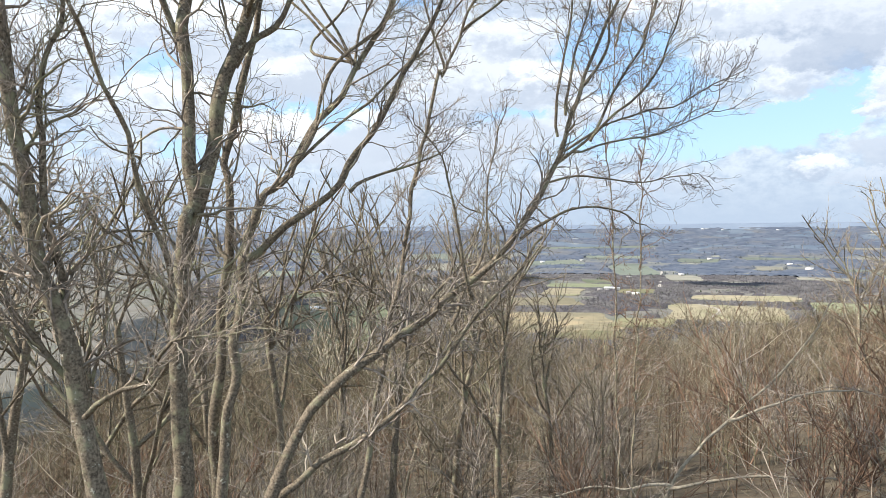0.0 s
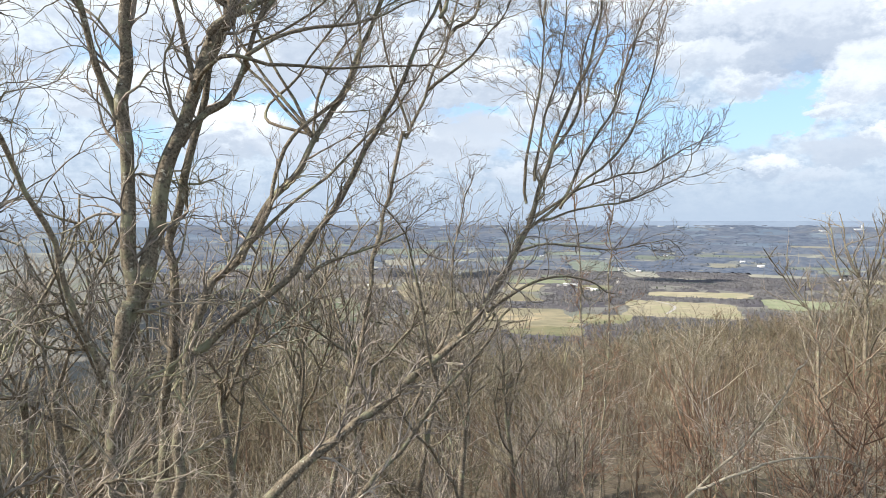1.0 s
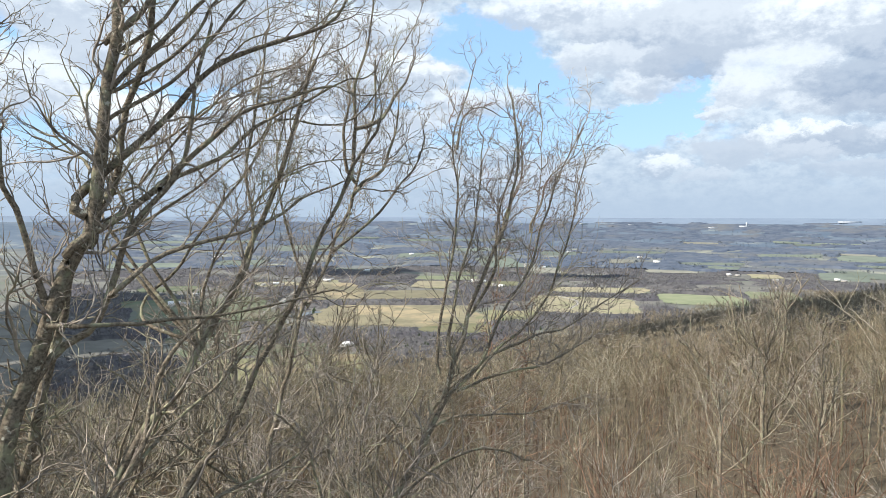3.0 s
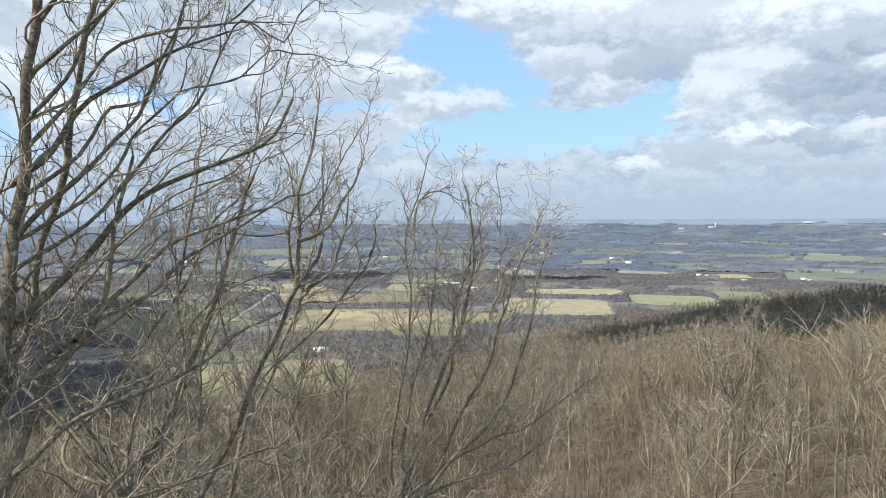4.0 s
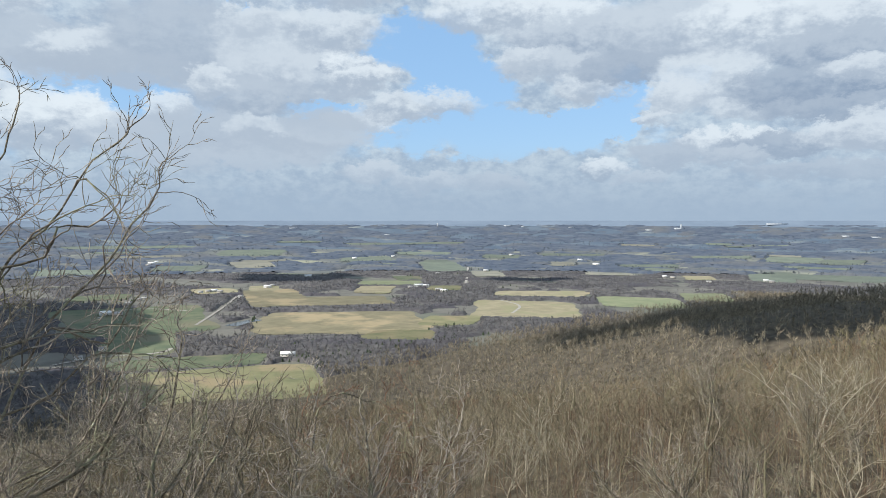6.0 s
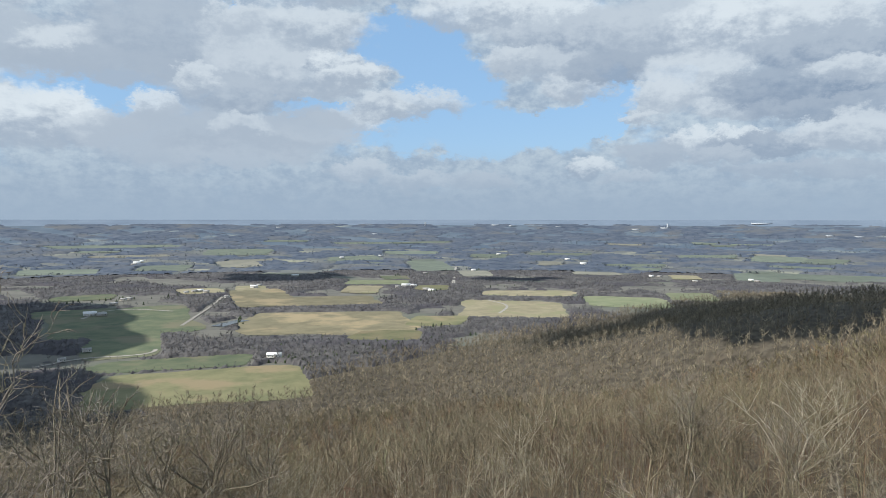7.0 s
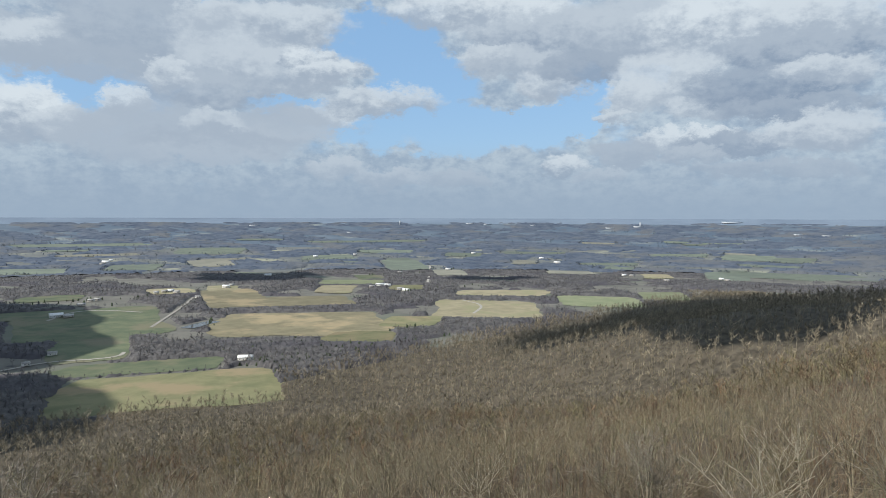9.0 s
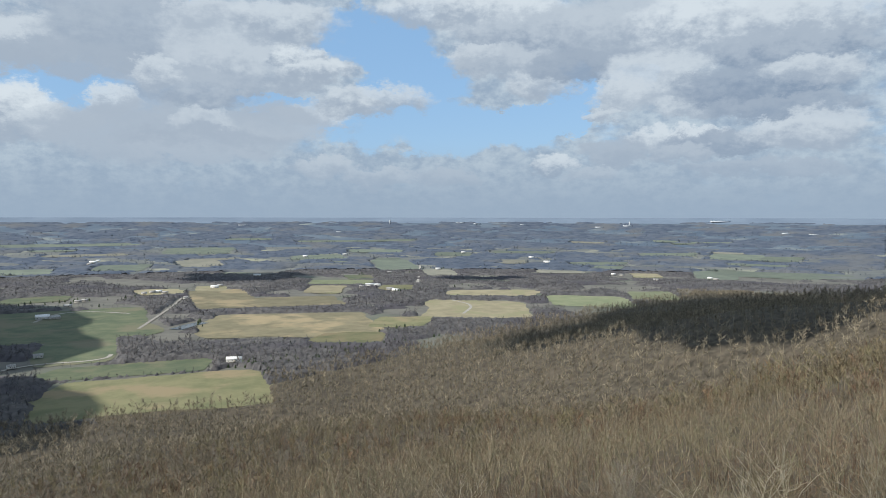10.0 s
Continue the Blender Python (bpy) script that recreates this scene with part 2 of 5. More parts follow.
# Hedges of the plain, with the same painted haze tint.
HAZED_HEDGE = material("distant_woods", (0.105, 0.13, 0.155), (0.15, 0.17, 0.19), 0.004, vary=0.3)
FIELDS = {
    "meadow": material("meadow_grass", (0.13, 0.142, 0.078), (0.205, 0.20, 0.115), 0.03, patch=(0.245, 0.205, 0.13), patch_scale=0.012, vary=0.0),
    "pasture": material("pasture_grass", (0.085, 0.112, 0.072), (0.14, 0.16, 0.10), 0.03, patch=(0.165, 0.16, 0.11), patch_scale=0.01, vary=0.0),
    "green": material("sown_field", (0.165, 0.195, 0.115), (0.225, 0.245, 0.155), 0.03, vary=0.0),
    "hay": material("hay_field", (0.225, 0.205, 0.138), (0.305, 0.278, 0.19), 0.03, patch=(0.235, 0.235, 0.14), patch_scale=0.012, vary=0.0),
    "stubble": material("stubble_field", (0.16, 0.15, 0.10), (0.225, 0.205, 0.135), 0.03, patch=(0.33, 0.275, 0.175), patch_scale=0.009, vary=0.0),
}
# Copies of the crop colours for far fields, dulled to imitate haze.
HAZED_FIELDS = (material("hazed_green_field", (0.118, 0.145, 0.122), (0.16, 0.188, 0.152), 0.02, vary=0.0),
              material("hazed_straw_field", (0.175, 0.178, 0.15), (0.235, 0.232, 0.192), 0.02, vary=0.0))
# White walls greyed towards blue, as haze would make them look.
HAZED_WALL = material("hazed_pale_wall", (0.44, 0.48, 0.53), (0.52, 0.56, 0.60), 0.05, vary=0.05)
WHITE_WALL = material("white_siding", (0.66, 0.66, 0.64), (0.80, 0.80, 0.78), 0.4, vary=0.05)
DULL_WALL = material("weathered_siding", (0.38, 0.36, 0.33), (0.55, 0.52, 0.48), 0.4, vary=0.1)
GREY_ROOF = material("grey_roof", (0.26, 0.26, 0.26), (0.42, 0.42, 0.42), 0.5, vary=0.1)
METAL_ROOF = material("pale_metal_roof", (0.66, 0.68, 0.70), (0.82, 0.83, 0.84), 0.5, rough=0.45, vary=0.05)
GRAVEL = material("pale_gravel_lane", (0.28, 0.27, 0.25), (0.40, 0.385, 0.36), 0.2, vary=0.0)
GLASS_DARK = material("dark_window", (0.03, 0.035, 0.04), (0.05, 0.055, 0.06), 1.0, rough=0.15, vary=0.0)
CLOUD = material("cloud", (0.85, 0.85, 0.86), (0.9, 0.9, 0.9), 0.01, vary=0.0)
POND = material("pond_water", (0.05, 0.065, 0.07), (0.08, 0.095, 0.10), 0.05, rough=0.08, vary=0.0)

# ---------------------------------------------------------------- the lie of the land
VALLEY = -178.0
ACROSS, ALONG = (-0.498, 0.867), (0.867, 0.498)
FOOT = [(-400, -4), (-60, -5), (-6, -6.2), (10, -7.5), (30, -14), (60, -21), (100, -36), (160, -58), (300, -105), (500, -150), (700, -178)]


def smoothstep(x, lo, hi):
    t = np.clip((x - lo) / (hi - lo), 0, 1)
    return t * t * (3 - 2 * t)


def wave(x, y, size, seed):
    """Gentle rolling of about -1 to 1."""
    a, b = x / size + seed, y / size - seed
    return (np.sin(a * 1.7 + 1.3 * np.sin(b * 1.1)) + np.sin(b * 1.9 + 1.7 * np.sin(a * 0.9 + 2)) + np.sin((a + b) * 1.3 + seed)) / 3


def land(x, y):
    """Height of the ground: a ridge, its wooded flank, the valley, and the plain that climbs away to the horizon."""
    x, y = np.asarray(x, float), np.asarray(y, float)
    s, r = ACROSS[0] * x + ACROSS[1] * y, ALONG[0] * x + ALONG[1] * y
    ridge = np.interp(s, [p[0] for p in FOOT], [p[1] for p in FOOT])
    keep = 1 - smoothstep(r, 450, 1900)
    ridge = ridge - 30 * np.exp(-0.5 * ((r - 450) / 95) ** 2) * smoothstep(s, -20, 120)
    ridge = ridge + 18 * np.exp(-((r - 760) / 220) ** 2) * smoothstep(s, 40, 160) * (1 - smoothstep(s, 350, 560))
    ridge = ridge - 15 * smoothstep(r, 70, 230) * (1 - smoothstep(r, 420, 620)) * smoothstep(s, -40, 40) * (1 - smoothstep(s, 150, 300))
    ridge = ridge - 13 * smoothstep(r, 400, 570) * (1 - smoothstep(r, 800, 1100)) * (1 - smoothstep(s, 120, 230)) * smoothstep(s, -80, 20)
    d = np.hypot(x - 8.5, y - 9.0)
    slope = 0.0799 - (np.maximum(d, 2500) - 2500) / 2300 * 0.0759
    floor = np.where(d > 2500, 21.7 - np.minimum(d, 4800) * slope, VALLEY)
    flank = floor + np.maximum(ridge - VALLEY, 0) * keep
    roll = wave(x, y, 90, 3) * 4.0 * smoothstep(d, 120, 500) + wave(x, y, 17, 8) * 0.7 * smoothstep(d, 15, 90)
    return flank + roll * (1 - smoothstep(s, 520, 680))


def quick_mesh(name, verts, tris):
    """A mesh of triangles from two arrays."""
    verts, tris = np.asarray(verts, np.float32).reshape(-1, 3), np.asarray(tris, np.int32).reshape(-1, 3)
    mesh = bpy.data.meshes.new(name)
    mesh.vertices.add(len(verts))
    mesh.vertices.foreach_set("co", verts.ravel())
    mesh.loops.add(len(tris) * 3)
    mesh.loops.foreach_set("vertex_index", tris.ravel())
    mesh.polygons.add(len(tris))
    mesh.polygons.foreach_set("loop_start", np.arange(0, len(tris) * 3, 3, dtype=np.int32))
    mesh.update(calc_edges=True)
    return mesh


def part(name, mesh, mat, parent=None, label=""):
    ob = new(name, mesh)
    if mat:
        mesh.materials.clear()
        mesh.materials.append(mat)
    ob.parent = parent
    if label:
        ob["label"] = label
    return ob


def build_ground():
    radii = np.concatenate([[0], np.geomspace(3, 4840, 150)])
    turns = np.linspace(0, 2 * math.pi, 241)[:-1]
    rr, tt = np.meshgrid(radii, turns, indexing="ij")
    x, y = 8.5 + rr * np.sin(tt), 9.0 + rr * np.cos(tt)
    verts = np.stack([x, y, land(x, y)], -1).reshape(-1, 3)
    tris, index, n = [], [], len(turns)
    for i in range(len(radii) - 1):
        for j in range(n):
            a, b, c, d = i * n + j, i * n + (j + 1) % n, (i + 1) * n + (j + 1) % n, (i + 1) * n + j
            px, py = x[i, j], y[i, j]
            s, r = ACROSS[0] * px + ACROSS[1] * py, ALONG[0] * px + ALONG[1] * py
            # kinds 2 to 4: bands by distance, with haze blue in their colour
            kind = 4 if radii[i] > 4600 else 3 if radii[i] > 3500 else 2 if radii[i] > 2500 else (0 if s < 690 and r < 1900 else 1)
            tris += [(a, d, c), (a, c, b)][: 2 if i else 1]
            index += [kind, kind][: 2 if i else 1]
    mesh = quick_mesh("ground", verts, tris)
    ob = new("ground", mesh)
    for m in (LITTER, HAZED_VALLEY_FLOOR, HAZED_NEAR_PLAIN, HAZED_PLAIN, HAZE_RIM):
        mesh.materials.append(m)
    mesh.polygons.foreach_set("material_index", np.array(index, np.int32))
    mesh.polygons.foreach_set("use_smooth", np.ones(len(index), bool))
    return tagged(ob, "brown leaf-strewn hillside, farmed valley floor and plain coloured blue for haze", "ground", kind="structure")


build_ground()

# ---------------------------------------------------------------- fields, lanes, water
PLOTS = []


def field(cx, cy, wide, deep, az, crop):
    """A field with rounded corners and a wandering edge, laid on the valley floor."""
    rng = random.Random(int(cx * 7 + cy))
    k, tilt = rng.uniform(5.0, 11.0), radians(rng.uniform(-9, 9) - az)
    phase = [rng.uniform(0, 6.28) for _ in range(3)]
    deep = deep * (0.7 if math.hypot(cx, cy) > 2450 else 1.0)
    verts, rings, around = [], 5, 48
    for i in range(rings + 1):
        for j in range(around):
            a = 2 * math.pi * j / around
            c, s = math.cos(a), math.sin(a)
            q = (abs(c) ** k + abs(s) ** k) ** (-1 / k) * (1 + 0.09 * math.sin(2 * a + phase[0]) + 0.05 * math.sin(3 * a + phase[1]) + 0.02 * math.sin(11 * a + phase[2]))
            u, v = wide * q * c * i / rings, deep * q * s * i / rings
            x, y = cx + u * math.cos(tilt) - v * math.sin(tilt), cy + u * math.sin(tilt) + v * math.cos(tilt)
            verts.append((x, y, float(land(x, y)) + 0.2 + 0.0003 * math.hypot(x, y) + 0.012 * len(PLOTS)))
    tris = []
    for i in range(rings):
        for j in range(around):
            a, b = i * around + j, i * around + (j + 1) % around
            tris += [(a, a + around, b + around), (a, b + around, b)][: 2 if i else 1]
    mesh = quick_mesh("field", verts, [t[::-1] for t in tris])
    PLOTS.append((cx, cy, wide, deep, tilt, k))
    words = {"meadow": "yellow-green meadow among bare woods", "pasture": "dull green pasture in the valley", "green": "fresh green sown field among woods",
             "hay": "pale straw-coloured hay field on the valley floor", "stubble": "olive and tan stubble field on the valley floor"}[crop]
    # beyond 2450 m the crop takes a haze-tinted colour
    mesh.materials.append(FIELDS[crop] if math.hypot(cx, cy) < 2450 else HAZED_FIELDS[crop in ("hay", "stubble")])
    return tagged(new("field", mesh), words, "field", "valley fields", "structure")


def hedge_places(rng):
    """Places for hedgerow trees round the fields, with gaps."""
    px, py = [], []
    for cx, cy, wide, deep, tilt, k in PLOTS:
        n = int((wide + deep) * 4 / 9)
        a = rng.uniform(0, 6.283, n)
        a = a[np.sin(a * 2 + cx) + np.sin(a * 5 + cy) * 0.6 > -0.35]
        q = (np.abs(np.cos(a)) ** k + np.abs(np.sin(a)) ** k) ** (-1 / k) * 1.06
        u, v = wide * q * np.cos(a) + rng.normal(0, 3, len(a)), deep * q * np.sin(a) + rng.normal(0, 3, len(a))
        px.append(cx + u * math.cos(tilt) - v * math.sin(tilt))
        py.append(cy + u * math.sin(tilt) + v * math.cos(tilt))
    return np.concatenate(px), np.concatenate(py)


def on_plot(x, y):
    """Whether places lie on a field."""
    hit = np.zeros(len(x), bool)
    for cx, cy, wide, deep, tilt, k in PLOTS:
        dx, dy = x - cx, y - cy
        u, v = dx * math.cos(tilt) + dy * math.sin(tilt), -dx * math.sin(tilt) + dy * math.cos(tilt)
        hit |= np.abs(u / (wide * 1.03)) ** k + np.abs(v / (deep * 1.03)) ** k < 1
    return hit


field(-39, 845, 117, 92, -3.0, 'meadow')
field(-80, 985, 100, 42, -6.1, 'pasture')
field(-164, 1139, 52, 103, -8.6, 'pasture')
field(-207, 1429, 133, 191, -8.5, 'pasture')
field(162, 1297, 149, 150, 6.9, 'stubble')
field(235, 1125, 60, 50, 10.8, 'meadow')
field(56, 1757, 70, 206, 1.6, 'stubble')
field(222, 1635, 101, 94, 7.6, 'stubble')
field(403, 2070, 98, 73, 10.9, 'green')
field(565, 1388, 116, 138, 22.0, 'hay')
field(364, 1263, 53, 65, 15.9, 'meadow')
field(723, 1658, 121, 74, 23.5, 'hay')
field(868, 1430, 94, 107, 31.2, 'green')
field(1078, 1473, 57, 97, 36.2, 'green')
field(1632, 1900, 67, 225, 40.7, 'green')
field(1852, 1806, 214, 173, 45.7, 'green')
field(2201, 2424, 106, 171, 42.2, 'green')
field(2295, 2274, 79, 145, 45.3, 'green')
field(1534, 2457, 118, 97, 32.0, 'meadow')
field(1476, 2301, 58, 98, 32.7, 'meadow')
field(1247, 2651, 50, 111, 25.1, 'hay')
field(738, 2689, 84, 328, 15.3, 'green')
field(805, 2324, 55, 181, 19.0, 'hay')
field(1118, 3049, 84, 125, 20.1, 'meadow')
field(4, 3466, 158, 190, -0.0, 'green')
field(-270, 2819, 97, 173, -5.6, 'meadow')
field(502, 3098, 124, 135, 9.1, 'meadow')
field(812, 3293, 129, 99, 13.8, 'meadow')
field(-610, 2723, 127, 151, -12.8, 'pasture')
field(3, 2944, 86, 191, -0.1, 'hay')
field(-96, 1953, 57, 74, -3.0, 'hay')
field(35, 1997, 40, 72, 0.8, 'hay')
field(2016, 2646, 127, 84, 37.3, 'green')
field(325, 1882, 53, 97, 9.7, 'hay')
field(-357, 1859, 69, 65, -11.1, 'pasture')
field(-313, 1552, 77, 68, -11.7, 'pasture')
field(520, 1869, 47, 70, 15.4, 'meadow')
field(492, 2218, 46, 74, 12.4, 'pasture')
field(-582, 3712, 305, 77, -9.0, 'meadow')
field(1461, 3008, 149, 75, 25.9, 'pasture')
field(811, 3741, 311, 61, 12.2, 'meadow')
field(1955, 3245, 92, 49, 31.0, 'hay')
field(-455, 3324, 164, 68, -7.9, 'hay')
field(2049, 2147, 108, 68, 43.7, 'pasture')
field(1211, 2196, 81, 87, 28.8, 'stubble')
field(1413, 1969, 49, 81, 35.6, 'hay')


def small_fields():
    """Lesser fields scattered through the valley's woods."""
    rng = random.Random(4)
    crops = ["meadow", "pasture", "green", "hay", "stubble"]
    made = 0
    while made < 10:
        az, d = rng.uniform(-16, 52), rng.uniform(2700, 4100)
        x, y = 8.5 + d * math.sin(radians(az)), 9 + d * math.cos(radians(az))
        s = ACROSS[0] * x + ACROSS[1] * y
        if s < 860 or on_plot(np.array([x]), np.array([y]))[0]:
            continue
        field(x, y, rng.uniform(0.012, 0.03) * d, rng.uniform(28, 60), az, rng.choice(crops))
        made += 1


small_fields()

ROADS = []


def ribbon(name, points, wide, mat, label, category):
    """A strip along a line, draped on the land."""
    line = [np.array(p, float) for p in points]
    for _ in range(3):
        line = [line[0]] + [q for a, b in zip(line, line[1:]) for q in (a * 0.75 + b * 0.25, a * 0.25 + b * 0.75)] + [line[-1]]
    verts, tris = [], []
    for i, p in enumerate(line):
        d = line[min(i + 1, len(line) - 1)] - line[max(i - 1, 0)]
        side = np.array([-d[1], d[0]]) / (np.hypot(*d) + 1e-9) * wide / 2
        ROADS.append((p[0], p[1], wide))
        for q in (p - side, p + side):
            verts.append((q[0], q[1], float(land(*q)) + 0.35 + 0.0005 * np.hypot(*q)))
        if i:
            a = 2 * i - 2
            tris += [(a, a + 3, a + 1), (a, a + 2, a + 3)]
    mesh = quick_mesh(name, verts, [t[::-1] for t in tris])
    mesh.materials.append(mat)
    return tagged(new(name, mesh), label, category, kind="structure")


ribbon("road", [(-97, 1328), (-73, 1487), (-52, 1634), (-36, 1794)], 6, GRAVEL, "pale gravel lane climbing between pastures", "road")
ribbon("road", [(611, 1962), (695, 2221), (831, 2637)], 8, GRAVEL, "straight pale lane between woods", "road")
ribbon("road", [(-250, 1010), (-204, 1057), (-143, 1055), (-117, 1070), (-115, 1098)], 6, GRAVEL, "pale farm track beside a pasture", "road")
ribbon("road", [(-286, 1467), (-270, 1587), (-210, 1602), (-129, 1539)], 7, GRAVEL, "pale farm track past white barns", "road")
ribbon("road", [(567, 1543), (583, 1440), (511, 1323)], 6, GRAVEL, "track across a straw-coloured field", "road")
ribbon("pond", [(-36, 1300), (-13, 1340), (12, 1368)], 26, POND, "narrow grey farm pond between pastures", "pond")

# ---------------------------------------------------------------- trees
class Wood:
    """Gathers tapered round branches into one mesh."""

    def __init__(self):
        self.verts, self.tris, self.count = [], [], 0

    def tube(self, line, thick, sides=3):
        line, n = np.asarray(line, float), len(line)
        way = np.gradient(line, axis=0)
        way /= np.linalg.norm(way, axis=1)[:, None] + 1e-9
        ref = np.array([0.31, 0.77, 0.55]) if abs(way[0, 2]) > 0.6 else np.array([0.1, 0.05, 1.0])
        u = np.cross(way, ref)
        u /= np.linalg.norm(u, axis=1)[:, None] + 1e-9
        v = np.cross(way, u)
        a = np.arange(sides) * 2 * math.pi / sides
        ring = line[:, None] + np.asarray(thick)[:, None, None] * (np.cos(a)[None, :, None] * u[:, None] + np.sin(a)[None, :, None] * v[:, None])
        self.verts.append(ring.reshape(-1, 3))
        i, j = np.meshgrid(np.arange(n - 1), np.arange(sides), indexing="ij")
        p, q = (i * sides + j).ravel(), (i * sides + (j + 1) % sides).ravel()
        self.tris.append(np.concatenate([np.stack([p, q, q + sides], 1), np.stack([p, q + sides, p + sides], 1)]) + self.count)
        self.count += n * sides

    def tubes(self, lines, thick, sides=3):
        """Many branches of as many points each, at once."""
        n, p = lines.shape[:2]
        way = np.gradient(lines, axis=1)
        way /= np.linalg.norm(way, axis=2)[..., None] + 1e-9
        u = np.cross(way, np.array([0.31, 0.77, 0.55]))
        u /= np.linalg.norm(u, axis=2)[..., None] + 1e-9
        v = np.cross(way, u)
        a = np.arange(sides) * 2 * math.pi / sides
        ring = lines[:, :, None] + thick[:, :, None, None] * (np.cos(a)[:, None] * u[:, :, None] + np.sin(a)[:, None] * v[:, :, None])
        self.verts.append(ring.reshape(-1, 3))
        k, i, j = np.meshgrid(np.arange(n), np.arange(p - 1), np.arange(sides), indexing="ij")
        q, r = (k * p * sides + i * sides + j).ravel(), (k * p * sides + i * sides + (j + 1) % sides).ravel()
        self.tris.append(np.concatenate([np.stack([q, r, r + sides], 1), np.stack([q, r + sides, q + sides], 1)]) + self.count)
        self.count += n * p * sides

    def needles(self, rng, start, way, length, thick):
        """Single slivers for the thinnest twigs."""
        side = np.cross(way, rng.normal(0, 1, way.shape))
        side *= (thick / (np.linalg.norm(side, axis=1) + 1e-9))[:, None]
        self.verts.append(np.stack([start - side, start + side, start + way * length[:, None]], 1).reshape(-1, 3))
        self.tris.append(np.arange(len(start) * 3).reshape(-1, 3) + self.count)
        self.count += len(start) * 3

    def mesh(self, name, smooth=True):
        mesh = quick_mesh(name, np.concatenate(self.verts), np.concatenate(self.tris))
        mesh.polygons.foreach_set("use_smooth", np.full(len(mesh.polygons), smooth))
        return mesh


def spline(points, step):
    """A smooth line through points."""
    p = np.asarray(points, float)
    p = np.concatenate([[2 * p[0] - p[1]], p, [2 * p[-1] - p[-2]]])
    out = []
    for i in range(1, len(p) - 2):
        k = max(2, int(np.linalg.norm(p[i + 1] - p[i]) / step))
        for t in np.arange(k) / k:
            out.append(0.5 * (2 * p[i] + (p[i + 1] - p[i - 1]) * t + (2 * p[i - 1] - 5 * p[i] + 4 * p[i + 1] - p[i + 2]) * t * t
                              + (3 * p[i] - p[i - 1] - 3 * p[i + 1] + p[i + 2]) * t ** 3))
    return np.array(out + [p[-2]])


def shoot(rng, start, way, length, steps, wander, lift):
    """A wandering line that bends upwards."""
    line, d = [np.array(start, float)], np.array(way, float)
    for _ in range(steps):
        d = d + rng.normal(0, wander, 3) + np.array([0, 0, lift])
        d /= np.linalg.norm(d)
        line.append(line[-1] + d * length / steps)
    return np.array(line)


def aside(rng, way, lo, hi):
    """A direction that leaves another one at an angle."""
    side = np.cross(way, rng.normal(0, 1, 3))
    side /= np.linalg.norm(side) + 1e-9
    a = radians(rng.uniform(lo, hi))
    return way * math.cos(a) + side * math.sin(a)


def shoots(rng, start, way, length, steps, wander, lift):
    """Many wandering lines at once: an array of lines, points and axes."""
    d, out = way.copy(), [start]
    for _ in range(steps):
        d = d + rng.normal(0, wander, d.shape) + np.array([0, 0, lift])
        d /= np.linalg.norm(d, axis=1)[:, None]
        out.append(out[-1] + d * (length / steps)[:, None])
    return np.stack(out, 1)


def asides(rng, way, lo, hi):
    side = np.cross(way, rng.normal(0, 1, way.shape))
    side /= np.linalg.norm(side, axis=1)[:, None] + 1e-9
    a = np.radians(rng.uniform(lo, hi))[:, None]
    return way * np.cos(a) + side * np.sin(a)


def boughs(wood, rng, start, way, length, thick, spec):
    """Branches with their own branches, down to the twigs, a whole order of branching at a time."""
    for level, steps in enumerate(spec["steps"]):
        if steps == 0:
            return wood.needles(rng, start, way, length, thick)
        lines = shoots(rng, start, way, length, steps, spec["wander"], spec["lift"])
        taper = np.linspace(1, 0.38, steps + 1)[None] * thick[:, None]
        wood.tubes(lines, taper, 4 if level == 0 else 3)
        if level == len(spec["steps"]) - 1:
            return
        n, c = len(lines), spec["count"][level]
        who = np.repeat(np.arange(n), c)
        f = np.where(np.tile(np.arange(c), n) == 0, 0.999, rng.uniform(0.12, 0.97, n * c))
        i = np.minimum((f * steps).astype(int), steps - 1)
        a, b = lines[who, i], lines[who, i + 1]
        start = a + (b - a) * (f * steps - i)[:, None]
        d = b - a
        d /= np.linalg.norm(d, axis=1)[:, None]
        tip = f > 0.99
        way = asides(rng, d, np.where(tip, 3, 20), np.where(tip, 25, spec["spread"]))
        length = length[who] * rng.uniform(*spec["shrink"], n * c) * (1.15 - 0.5 * f)
        thick = np.maximum(spec["fine"], thick[who] * (0.66 - 0.25 * f))


NEAR = dict(steps=(8, 6, 4, 3), wander=0.26, lift=0.05, count=(4, 3, 2), spread=52, shrink=(0.5, 0.85), fine=0.0058)


def standing_tree(x, y, label, group="", z=None):
    foot = new("tree")
    foot.location = (x, y, float(land(x, y)) if z is None else z)
    return tagged(foot, label, "tree", group)


def crooks(rng, n, size):
    """The small bends of a grown branch: offsets that drift from knot to knot."""
    knots = rng.normal(0, size, (n // 3 + 2, 3))
    at = np.linspace(0, len(knots) - 1, n)
    return np.stack([np.interp(at, np.arange(len(knots)), knots[:, k]) for k in range(3)], 1)


